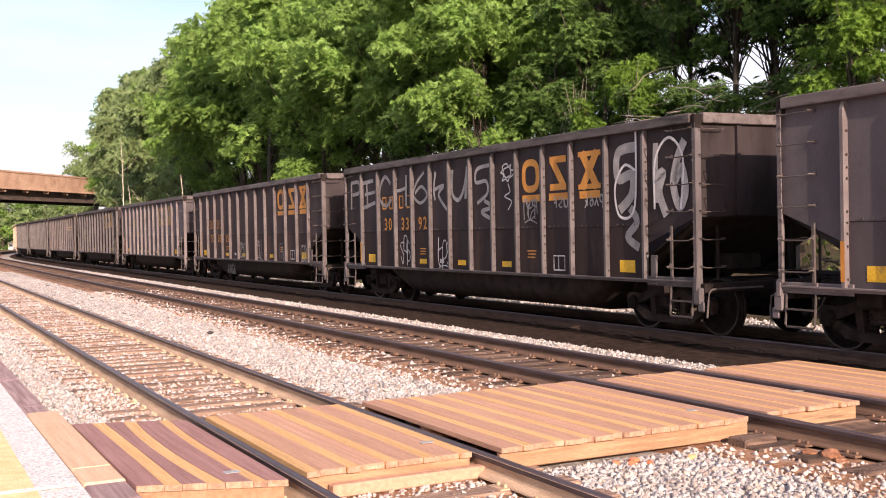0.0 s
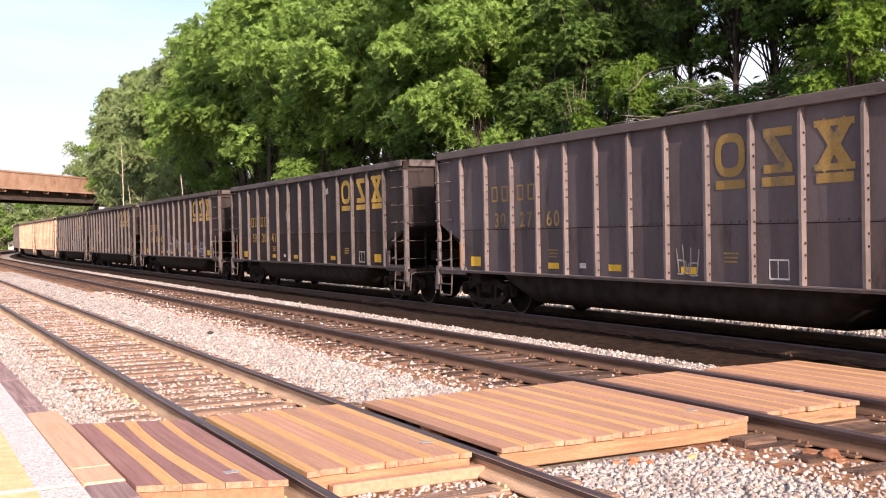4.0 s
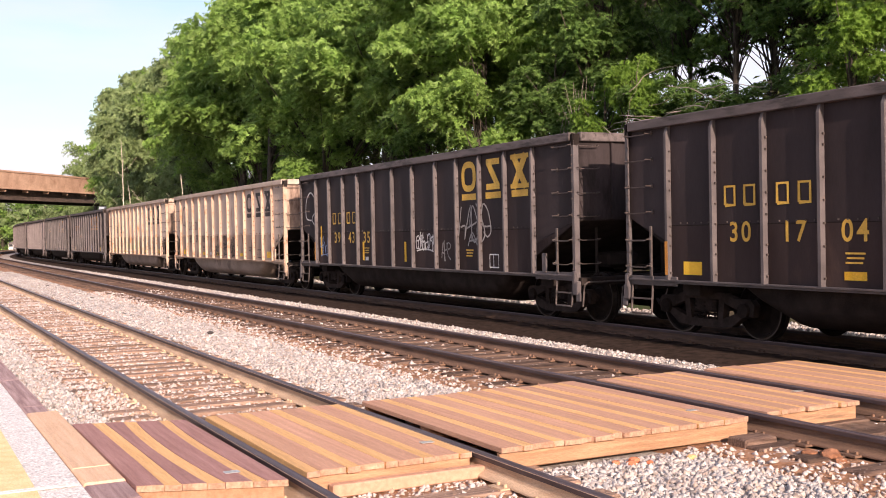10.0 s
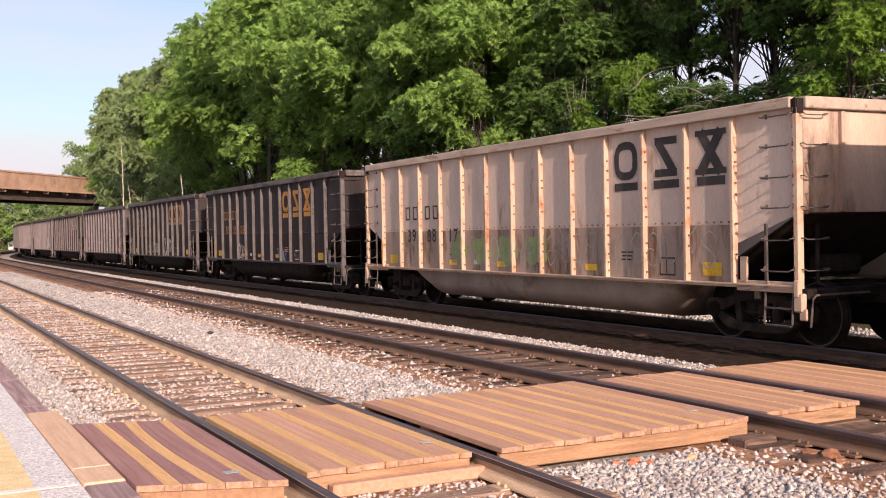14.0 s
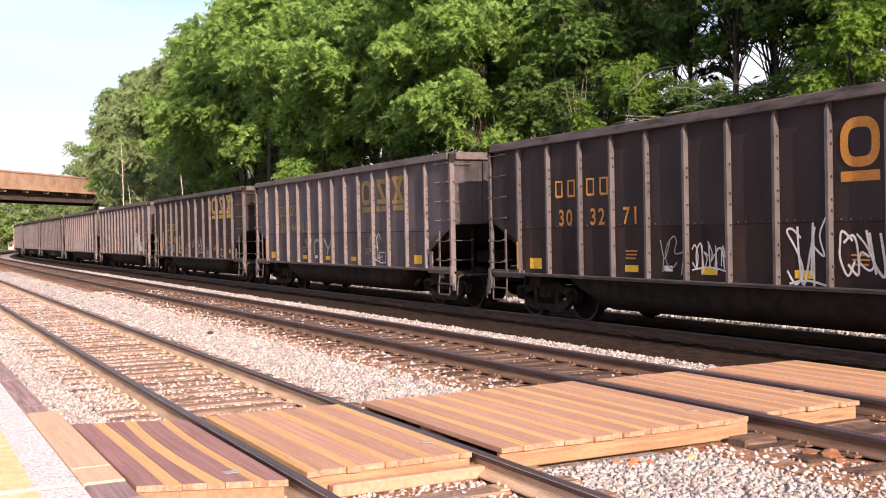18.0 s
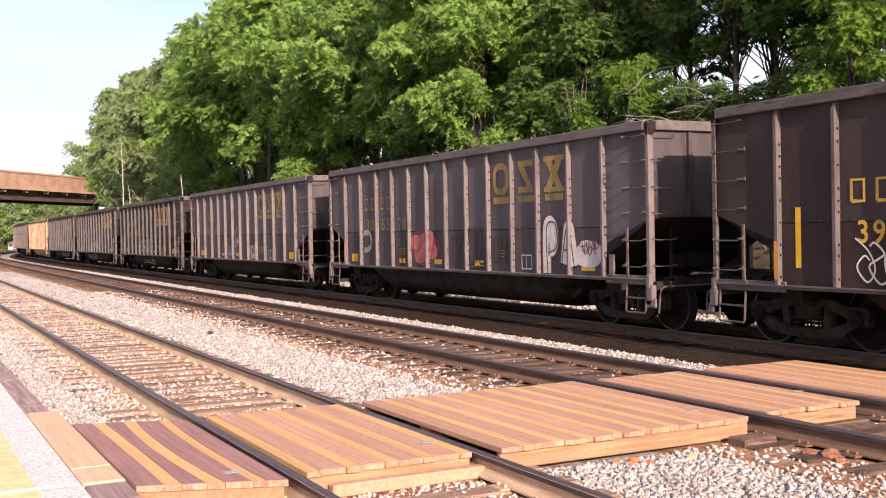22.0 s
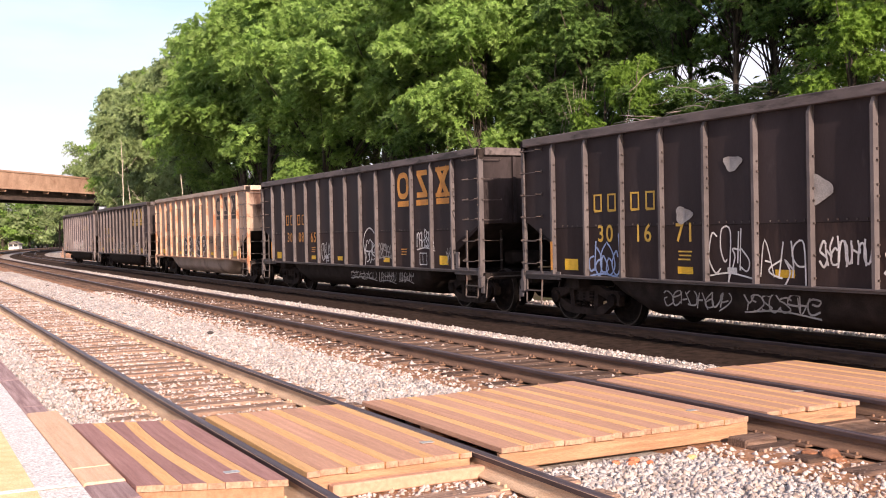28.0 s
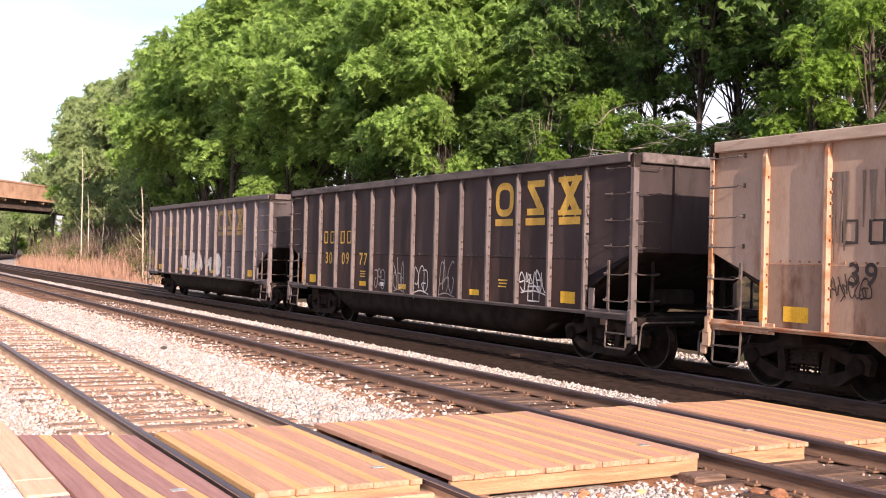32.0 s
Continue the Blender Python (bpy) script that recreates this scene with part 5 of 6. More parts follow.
# ---- trees ----
def leaf_cloud(centres, radii, per, leaf, seed, flat=0.6, droop=0.25):
    """Small pointed leaves round each centre, facing up and outwards."""
    r = np.random.RandomState(seed)
    n = len(centres) * per
    c = np.repeat(np.asarray(centres), per, 0)
    rad = np.repeat(np.asarray(radii), per)[:, None]
    d = r.normal(size=(n, 3))
    d /= np.linalg.norm(d, axis=1)[:, None]
    q = r.uniform(0.35, 1.0, (n, 1)) ** 0.6
    off = d * q * rad * np.array([1, 1, flat])
    off[:, 2] -= droop * rad[:, 0] * (off[:, 0] ** 2 + off[:, 1] ** 2) / (rad[:, 0] ** 2)
    p = c + off
    nrm = d * np.array([0.9, 0.9, 0.6]) + np.array([0, 0, 0.45]) + r.normal(size=(n, 3)) * 0.30
    nrm /= np.linalg.norm(nrm, axis=1)[:, None]
    a = np.cross(nrm, r.normal(size=(n, 3)))
    a /= np.linalg.norm(a, axis=1)[:, None] + 1e-9
    b = np.cross(nrm, a)
    L = leaf * r.uniform(0.6, 1.25, (n, 1))
    v = np.stack([p - a * L * 0.5, p + b * L * 0.24 + nrm * L * 0.06, p + a * L * 0.5, p - b * L * 0.24 + nrm * L * 0.06], 1).reshape(-1, 3)
    return v, np.arange(n * 4).reshape(n, 4)


def frond_cloud(centres, radii, per, leaf, seed, droop=0.38, pairs=12):
    """Boughs of drooping compound leaves: rows of pointed leaflets along curved stalks."""
    r = np.random.RandomState(seed)
    n = len(centres) * per
    c, rad = np.repeat(np.asarray(centres), per, 0), np.repeat(np.asarray(radii), per)[:, None]
    d = r.normal(size=(n, 3))
    d /= np.linalg.norm(d, axis=1)[:, None]
    up = r.uniform(0, 1, n) < 0.8
    d[up, 2] = np.abs(d[up, 2]) * 0.9 - 0.12
    base = c + d * rad * r.uniform(0.45, 0.9, (n, 1)) * np.array([1, 1, 0.62])
    along = np.cross(d, r.normal(size=(n, 3)))
    along /= np.linalg.norm(along, axis=1)[:, None] + 1e-9
    u = d * 0.5 + along * 0.65 + np.array([0, 0, 0.25])
    u /= np.linalg.norm(u, axis=1)[:, None]
    length = rad * r.uniform(0.4, 0.75, (n, 1))
    s = (np.arange(pairs) + 0.6) / pairs
    down = np.array([0, 0, -1.0])
    pos = base[:, None] + u[:, None] * length[:, None] * s[None, :, None] + down * droop * length[:, None] * (s ** 2)[None, :, None]
    tan = u[:, None] + down * 2 * droop * s[None, :, None]
    tan = (tan / np.linalg.norm(tan, axis=2)[..., None]).reshape(-1, 3)
    pos = pos.reshape(-1, 3)
    side = np.cross(tan, (d + np.array([0, 0, 0.35]) + r.normal(size=(n, 3)) * 0.25).repeat(pairs, 0))
    side /= np.linalg.norm(side, axis=1)[:, None] + 1e-9
    flip = np.tile(np.where(np.arange(pairs) % 2, 1.0, -1.0), n)[:, None]
    m = len(pos)
    out = side * flip + tan * 0.5 + down * 0.2 + r.normal(size=(m, 3)) * 0.28
    out /= np.linalg.norm(out, axis=1)[:, None]
    L = leaf * r.uniform(0.7, 1.25, (m, 1))
    v = np.stack([pos - tan * L * 0.29, pos + tan * L * 0.29, pos + out * L], 1).reshape(-1, 3)
    return v, np.arange(m * 3).reshape(m, 3)


def crown_shape(seed, rx, rz, clumps, per, leaf, clump_r, hollow=0.5, flat=0.6):
    """An uneven crown, its middle at the origin: clumps on a lumpy shell."""
    r = np.random.RandomState(seed)
    cs, rs = [], []
    lob = r.normal(size=(5, 3))
    while len(cs) < clumps:
        d = r.normal(size=3)
        d /= np.linalg.norm(d)
        if d[2] < -0.75:
            continue
        lump = 0.74 + 0.26 * min(max(np.dot(lob, d)) / 1.8, 1.0)
        q = r.uniform(hollow, 1.0) ** 0.7 * lump
        bough = d * q * np.array([rx, rx, rz])
        for _ in range(min(r.randint(3, 7), clumps - len(cs))):      # a bough: a few clumps close together, hanging outwards
            s = r.normal(size=3)
            cs.append(bough + s / np.linalg.norm(s) * clump_r * r.uniform(0.5, 1.15) * np.array([1, 1, 0.6]))
            rs.append(clump_r * r.uniform(0.6, 1.05))
    v, f = leaf_cloud(cs, rs, per, leaf, seed + 1, flat) if leaf > 0.5 else frond_cloud(cs, rs, per, leaf, seed + 1)
    return raw_mesh("crown", v, f), cs


def branch_frame(seed, height, base_r, cs, crown_z, lean=0.3, limbs=14):
    """Tapered trunk and limbs that reach for the clumps."""
    rnd = random.Random(seed)
    bm = bmesh.new()
    lx, ly = rnd.uniform(-lean, lean), rnd.uniform(-lean, lean)
    trunk = [(lx * k * k + rnd.uniform(-0.08, 0.08), ly * k * k + rnd.uniform(-0.08, 0.08), height * k) for k in (0, 0.15, 0.35, 0.55, 0.75, 0.95)]
    tube(trunk, [base_r * (1.25, 1.0, 0.8, 0.6, 0.4, 0.15)[k] for k in range(6)], 9, bm)
    for c in rnd.sample(list(cs), min(limbs, len(cs))):
        k = rnd.uniform(0.3, 0.8)
        i = min(int(k * 5), 4)
        s = Vector(trunk[i]).lerp(Vector(trunk[i + 1]), k * 5 - i)
        e = Vector((c[0], c[1], c[2] + crown_z))
        mid = s.lerp(e, 0.5) + Vector((rnd.uniform(-0.4, 0.4), rnd.uniform(-0.4, 0.4), rnd.uniform(0, 0.6)))
        tube([s, mid, e], [base_r * 0.32, base_r * 0.2, base_r * 0.05], 5, bm)
    return mesh_of(bm, "trunk", True)


CROWNS = []
for i, (rx, rz, clumps, per, leaf, cr, hollow, limbs) in enumerate((
        (4.5, 6.3, 100, 46, 0.20, 1.30, 0.72, 14), (4.9, 5.9, 104, 46, 0.20, 1.35, 0.72, 14), (3.9, 6.5, 88, 46, 0.19, 1.2, 0.68, 14),
        (3.5, 5.3, 46, 44, 0.18, 1.05, 0.45, 14), (4.4, 6.4, 75, 42, 0.62, 1.3, 0.6, 10), (4.2, 5.8, 46, 30, 0.17, 0.85, 0.15, 26), (4.0, 6.2, 90, 10, 0.20, 0.75, 0.05, 44))):
    me, cs = crown_shape(11 + i, rx, rz, clumps, per, leaf, cr, hollow)
    CROWNS.append((me, branch_frame(31 + i, 9.5, 0.22 if i < 5 else 0.12, cs, 7.4, limbs=limbs)))


def tree(k, x, y, z, size, mat, label, turn, wide=1.0, bark=None):
    t = thing("tree", label, "tree", "trees on the bank", at=(x, y, z))
    t.rotation_euler = (0, 0, turn)
    t.scale = (size * wide, size * wide, size)
    place("trunk", CROWNS[k][1], bark or M_bark, t)
    place("crown", CROWNS[k][0], mat, t, Matrix.Translation((0, 0, 7.4)))
    return t


rnd = random.Random(4)
GREEN, DARKG, PALE, BRIGHT = "tall leafy tree with bright green crown on the bank", "dark green tree with open branches on the bank", "grey-green tree at the edge of the wood", "young tree with yellow-green leaves"
# the bright wood behind the middle of the train
for i, (x, y, size, k, w) in enumerate((
        (-38, 21.5, 0.74, 0, 1.1), (-36.5, 24.5, 0.78, 2, 1.1), (-44, 25.0, 0.88, 1, 1.1), (-47, 21.0, 0.82, 2, 1.15), (-52, 24.0, 1.0, 0, 1.1), (-55, 20.8, 0.90, 1, 1.05), (-60, 23.5, 1.08, 2, 1.2), (-63, 20.5, 0.98, 0, 1.0),
        (-68, 23.0, 1.14, 1, 1.0), (-72, 21.5, 1.08, 2, 1.1), (-77, 24.0, 1.26, 0, 0.95), (-81, 23.0, 1.12, 1, 0.9), (-86, 25.5, 1.30, 2, 1.0), (-49, 29.0, 1.16, 1, 1.2), (-59, 29.0, 1.30, 0, 1.15), (-70, 29.0, 1.42, 1, 1.1), (-80, 30.0, 1.52, 0, 1.1))):
    tree(k, x, y, ground_z(x, y) - 0.1, size, M_leaf, GREEN, rnd.uniform(0, 6.28), w)
# grey-green edge of the wood, stepping down to the bridge
for i, (x, y, size, k, w) in enumerate((
        (-93, 25.0, 1.12, 2, 1.0), (-99, 27.0, 1.44, 3, 0.9), (-104, 25.0, 1.14, 0, 0.9), (-111, 27.5, 1.34, 2, 0.9), (-117, 25.8, 1.16, 3, 1.0), (-124, 28.5, 1.52, 3, 0.85), (-124, 24.8, 1.02, 2, 0.9), (-131, 27.3, 1.32, 2, 0.85),
        (-139, 29.5, 1.46, 3, 0.85), (-140, 26.0, 1.06, 2, 0.8), (-148, 29.0, 1.34, 2, 0.75), (-152, 28.6, 1.10, 3, 0.8), (-156, 31.0, 1.52, 2, 0.75), (-166, 31.5, 1.40, 3, 0.8), (-176, 33.0, 1.42, 2, 0.8),
        (-186, 36.5, 1.44, 3, 0.8), (-160, 29.0, 1.46, 5, 0.62), (-149, 31.0, 1.78, 5, 0.6), (-134, 31.5, 1.74, 5, 0.62), (-120, 31.2, 1.84, 3, 0.75), (-195, 32.0, 1.44, 3, 0.8), (-205, 30.8, 1.24, 3, 0.9), (-214, 28.6, 0.98, 3, 1.0), (-200, 29.0, 1.0, 2, 0.9), (-90, 30.0, 1.48, 1, 0.95), (-108, 32.0, 1.56, 0, 0.9))):
    tree(k, x, y, ground_z(x, y) - 0.1, size * 1.1, M_leaf_pale if i % 4 != 1 else M_leaf, PALE, rnd.uniform(0, 6.28), w)
for x, y, size, w in ((-160, 30.5, 1.70, 0.5), (-150, 31.2, 1.80, 0.55), (-136, 31.8, 1.78, 0.55), (-121, 31.2, 1.90, 0.6)):
    tree(6, x, y, ground_z(x, y) - 0.1, size, M_leaf_pale, "thin grey-green tree standing above the wood", rnd.uniform(0, 6.28), w)
# darker, thinner trees behind the head of the visible train
for i, (x, y, size, k, w) in enumerate(((-37, 28.5, 1.0, 3, 1.0), (-31.6, 22.8, 0.90, 5, 1.0), (-25.5, 23.2, 0.85, 6, 0.9), (-21.5, 24.0, 0.92, 6, 1.0), (-19.3, 22.6, 0.8, 6, 0.9), (-14, 27.0, 1.1, 3, 1.0), (-29.0, 24.4, 0.85, 5, 0.9), (-25.8, 26.0, 0.95, 6, 1.0), (-23.8, 25.2, 0.9, 6, 1.0), (-21.8, 27.0, 0.95, 6, 1.0), (-20.2, 25.0, 0.85, 6, 1.0), (-27.5, 28.0, 1.0, 6, 1.1), (-24.0, 29.5, 0.95, 6, 1.1),
        (-27.0, 24.5, 0.60, 6, 1.1), (-24.6, 24.0, 0.55, 6, 1.2), (-22.4, 24.6, 0.58, 6, 1.2), (-20.4, 24.2, 0.56, 6, 1.1), (-26.0, 27.0, 0.66, 6, 1.2), (-29.5, 28.5, 0.70, 6, 1.2), (-23.0, 27.5, 0.68, 5, 1.1), (-32.0, 27.0, 0.62, 5, 1.1))):
    tree(k, x, y, ground_z(x, y) - 0.1, size, M_leaf_dark, DARKG, rnd.uniform(0, 6.28), w)
# low growth at the front of the wood
for i in range(22):
    x = -36 - i * 4.6 + rnd.uniform(-1.2, 1.2)
    y = line(x, 19.3 if x > -55 else 21.8)[1] + rnd.uniform(-0.6, 1.2)
    tree(3, x, y, ground_z(x, y) - 0.6, rnd.uniform(0.42, 0.66), (M_leaf, M_leaf_dark, M_leaf)[i % 3] if x > -90 else M_leaf_pale, "low bushy tree at the front of the wood", rnd.uniform(0, 6.28), 1.15)
for i, (x, y, size) in enumerate(((-31.5, 22, 0.55), (-52, 33, 1.6), (-40, 26, 0.75), (-44, 27, 0.8), (-50, 27, 0.8), (-56, 27, 0.8), (-62, 27, 0.8), (-33, 21.5, 0.5), (-58, 25.5, 0.62), (-61, 24.6, 0.6), (-64.5, 25.5, 0.65), (-54, 26.0, 0.6))):
    tree(2 if size > 1 else 3, x, y, ground_z(x, y) - 0.4, size, M_leaf_dark, DARKG, rnd.uniform(0, 6.28), 1.15)
for i, (x, y, size) in enumerate(((-32.4, 21.2, 0.36), (-30.6, 21.0, 0.30), (-29.3, 20.6, 0.26), (-28.0, 21.4, 0.32), (-26.6, 20.7, 0.24), (-25.2, 21.2, 0.22), (-23.6, 20.7, 0.20), (-21.8, 21.0, 0.20), (-20.0, 20.8, 0.19), (-18.2, 21.2, 0.20), (-16.4, 20.9, 0.2))):
    tree(3, x, y, ground_z(x, y) - 0.3, size, M_leaf_dark, "low dark green bush on top of the bank", rnd.uniform(0, 6.28), 1.4)
for x, y, size in ((-29.4, 24.0, 0.52), (-20.4, 23.4, 0.42)):
    tree(5, x, y, ground_z(x, y) - 0.4, size, M_leaf_dark, "small dark tree with thin open crown on the bank", rnd.uniform(0, 6.28), 1.05)
for x, y, size, k in ((-35.6, 19.7, 0.60, 2), (-37.6, 22.4, 0.8, 0), (-45.0, 20.4, 0.74, 1), (-50.0, 20.3, 0.74, 0), (-41.5, 20.6, 0.7, 2)):
    tree(k, x, y, ground_z(x, y) - 0.2, size, M_leaf, "leafy bright green tree at the front of the wood", rnd.uniform(0, 6.28), 1.05)
for x, y, size, w in ((-28.2, 20.2, 0.36, 0.8), (-26.8, 20.4, 0.36, 0.85), (-18.1, 19.9, 0.38, 1.1), (-17.0, 20.6, 0.46, 0.9)):
    tree(3, x, y, ground_z(x, y) - 0.1, size, M_leaf_bright, BRIGHT, rnd.uniform(0, 6.28), w)
# far wood beyond the bridge
for i in range(46):
    x, y = -262 - rnd.uniform(0, 75), rnd.uniform(4, 52)
    if i >= 30:
        x, y = -190 - rnd.uniform(0, 80), rnd.uniform(38, 80)
    if abs(y - line(x, 10)[1]) < 11:
        continue
    tree(4, x, y, -0.9 - rnd.uniform(0, 5.0), rnd.uniform(1.15, 1.5), M_leaf_pale if i % 3 else M_leaf, "distant green tree beyond the bridge", rnd.uniform(0, 6.28), 1.1)

# undergrowth on the bank
r = np.random.RandomState(8)
cs, rs = [], []
for _ in range(900):
    x = -r.uniform(2, 150)
    far = line(x, 15.6)[1]
    d = r.uniform(1.6, 9.0) if x < -70 else r.uniform(1.0, 9.0)
    cs.append((x, far + d, ground_z(x, far + d) + r.uniform(0.1, 1.5)))
    rs.append(r.uniform(0.45, 1.1))
for _ in range(170):
    x, y = -r.uniform(14, 68), r.uniform(20.5, 27)
    cs.append((x, y, ground_z(x, y) + r.uniform(0.2, 1.9 if x < -29 else 1.0)))
    rs.append(r.uniform(0.6, 1.3))
v, f = leaf_cloud(cs, rs, 60, 0.22, 9)
tagged(place("undergrowth", raw_mesh("undergrowth", v, f), M_brush), "green and brown brambles and saplings on the bank", "undergrowth", kind="stuff")

# dry grass beside the far track
def blades(name, n, xr, dr, height, width, bend, mat, label, category, power=1.0):
    px = -r.uniform(xr[0], xr[1], n)
    py = np.array([line(x, 15.2)[1] for x in px]) + dr[0] + (dr[1] - dr[0]) * r.uniform(0, 1, n) ** power
    tuft = 0.62 + 0.38 * np.sin(px * 1.9 + np.sin(py * 2.3) * 2.0)
    hh = r.uniform(height[0], height[1], n) * tuft
    zz = np.array([ground_z(x, y) for x, y in zip(px, py)]) - 0.05
    lean = r.normal(size=(n, 2)) * bend * hh[:, None]
    tn = r.uniform(0, 3.14, n)
    wx, wy = width * np.cos(tn), width * np.sin(tn)
    v = np.stack([np.stack([px - wx, py - wy, zz], 1), np.stack([px + wx, py + wy, zz], 1), np.stack([px + lean[:, 0] + wx * 0.4, py + lean[:, 1] + wy * 0.4, zz + hh], 1), np.stack([px + lean[:, 0] - wx * 0.4, py + lean[:, 1] - wy * 0.4, zz + hh], 1)], 1).reshape(-1, 3)
    tagged(place(name, raw_mesh(name, v, np.arange(n * 4).reshape(n, 4)), mat), label, category, kind="stuff")


blades("dry_grass", 11000, (76, 128), (0.2, 4.4), (0.5, 1.7), 0.022, 0.16, M_grass, "tall dry reddish straw-coloured grass along the track", "grass", 1.3)
blades("dry_grass", 2600, (56, 78), (0.2, 2.2), (0.3, 0.9), 0.02, 0.25, M_grass, "short dry grass at the foot of the bank", "grass", 1.4)
M_twig = island_material("bare_twigs", [(0.14, 0.10, 0.085), (0.22, 0.165, 0.14), (0.10, 0.075, 0.065), (0.28, 0.22, 0.185)], 0.9)
blades("bare_brush", 3600, (66, 132), (2.2, 7.0), (1.2, 3.6), 0.014, 0.30, M_twig, "bare brown twigs of brush on the bank", "brush")


def bare_tree(x, y, height, lean, seed):
    rr = random.Random(seed)
    z = ground_z(x, y) - 0.1
    t = thing("bare_tree", "slender pale leafless trunk beside the track", "tree", "bare trunks", at=(x, y, z))
    bm = tube([(0, 0, 0), (lean * 0.2, 0, height * 0.4), (lean * 0.7, 0.05, height * 0.75), (lean, 0, height)], [0.06, 0.05, 0.035, 0.015], 8)
    part("trunk", bm, M_bark_pale, t, smooth=True)
    for i in range(7):
        k = rr.uniform(0.3, 0.9)
        a = rr.uniform(0, 6.28)
        L = rr.uniform(0.5, 1.4)
        s = (lean * k * k, 0, height * k)
        part("branch", tube([s, (s[0] + L * 0.5 * math.cos(a), L * 0.5 * math.sin(a), s[2] + L * 0.35), (s[0] + L * math.cos(a), L * math.sin(a), s[2] + L)], [0.02, 0.012, 0.005], 5), M_bark_pale, t)


bare_tree(-98, 18.5, 10.5, -0.6, 1)
bare_tree(-100, 19.5, 6.0, -0.8, 2)
bare_tree(-71, 17.3, 6.2, -0.9, 3)
bare_tree(-92, 19.0, 5.0, 0.5, 4)

# dry vines hanging over the top of the bank
vine = thing("dry_vine_tangle", "tangle of bare pale vines on top of the bank", "vines", at=(-27, 20, 4))
rr = random.Random(12)
for i in range(64):
    x, y = -rr.uniform(16.5, 27.5) if i % 5 else -rr.uniform(28, 38), rr.uniform(19.2, 21.0)
    steep = i % 6 == 0                               # a few hang in arcs, the rest lie along the edge
    z = 4.5 + rr.uniform(-0.3, 0.5) + (rr.uniform(0.3, 1.3) if i % 7 == 0 else 0)
    pts, a = [(x, y, z)], rr.choice((0.0, math.pi)) + rr.uniform(-0.3, 0.3) + (0.9 if steep else 0.0)
    for k in range(7):
        a += rr.uniform(-0.45, 0.45)
        px, py, pz = pts[-1]
        pts.append((px + 0.36 * math.cos(a), py + rr.uniform(-0.15, 0.15), pz + (0.34 if steep else 0.16) * math.sin(a) + 0.05 * math.sin(k * 0.9)))
    part("vine", tube(spline(pts, 3), [0.013 * (1 - 0.7 * j / 21) * (0.6 + 0.5 * (i % 3)) for j in range(22)], 4), M_vine, vine, m=Matrix.Translation((27, -20, -4)))
for i in range(26):
    x, y = -rr.uniform(28.8, 30.6), rr.uniform(19.6, 20.2)
    h, a = rr.uniform(1.2, 2.6), rr.uniform(-0.5, 0.5)
    part("twig", tube([(x, y, 4.0), (x + a * h * 0.4, y, 4.0 + h * 0.6), (x + a * h * 0.8 + rr.uniform(-0.2, 0.2), y, 4.0 + h)], [0.012, 0.009, 0.004], 4), M_vine, vine, m=Matrix.Translation((27, -20, -4)))


# ---- road bridge ----
def bridge():
    a, b = Vector((-104.0, -22.0, 0)), Vector((-186.0, 39.5, 0))
    d = (b - a).normalized()
    L = (b - a).length
    ang = math.atan2(d.y, d.x)
    t = thing("road_bridge", "rust-brown steel girder road bridge over the railway", "bridge", at=(a.x, a.y, -0.6))
    t.rotation_euler = (0, 0, ang)
    z0, z1 = 8.05, 10.55
    part("deck", boxes((0, L, -3.6, 3.6, z1 - 0.6, z1 - 0.2)), M_girder_dark, t, "dark bridge deck")
    for y in (-4.0, 4.0):
        part("parapet", boxes((0, L, y - 0.12, y + 0.12, z0 + 0.75, z1 + 0.2), (0, L, y - 0.2, y + 0.2, z1 + 0.2, z1 + 0.45), (0, L, y - 0.22, y + 0.22, z0 + 0.62, z0 + 0.78), bevel=0.02), M_girder, t, "rust-brown fascia with a coping")
        part("girder", boxes((0, L, y * 0.8 - 0.03, y * 0.8 + 0.03, z0 - 0.6, z0 + 1.2), (0, L, y * 0.8 - 0.25, y * 0.8 + 0.25, z0 - 0.65, z0 - 0.55)), M_girder_dark, t, "dark steel girder")
    x = 3.0
    while x < L:
        for y0, y1 in ((3.2, 4.0), (-4.0, -3.2)):
            part("bracket", boxes((x - 0.08, x + 0.08, y0, y1, z0 + 0.3, z0 + 0.62)), M_girder, t)
        x += 5.0
    part("abutment", boxes((L - 7.5, L - 4.5, -4.6, 4.6, -0.4, z0 - 0.65), bevel=0.1), M_wall_stone, t, "weathered concrete abutment")
    part("abutment", boxes((12, 15, -4.6, 4.6, -0.4, z0 - 0.65), bevel=0.1), M_wall_stone, t)


bridge()


def far_house(x, y, w, d, h, turn):
    t = thing("house", "small white house with dark roof far off", "house", "far houses", at=(x, y, -0.65))
    t.rotation_euler = (0, 0, turn)
    part("wall", boxes((-w / 2, w / 2, -d / 2, d / 2, 0, h)), M_white_wall, t)
    part("roof", prism([(-w / 2 - 0.3, h), (w / 2 + 0.3, h), (0, h + w * 0.35)], -d / 2 - 0.3, d / 2 + 0.3), M_roof, t, "dark shingle roof")
    for k in (-0.25, 0.25):
        part("window", boxes((k * w - 0.4, k * w + 0.4, -d / 2 - 0.03, -d / 2 + 0.02, 1.0, 2.1)), M_glass, t, "dark window")


far_house(-250, 24.2, 2.0, 3.0, 1.5, 1.2)

# ---- loose ballast ----
OCT_V = np.array([(1, 0, 0), (0, 1, 0), (-1, 0, 0), (0, -1, 0), (0, 0, 1), (0, 0, -1)], float)
OCT_F = np.array([(0, 1, 4), (1, 2, 4), (2, 3, 4), (3, 0, 4), (1, 0, 5), (2, 1, 5), (3, 2, 5), (0, 3, 5)])


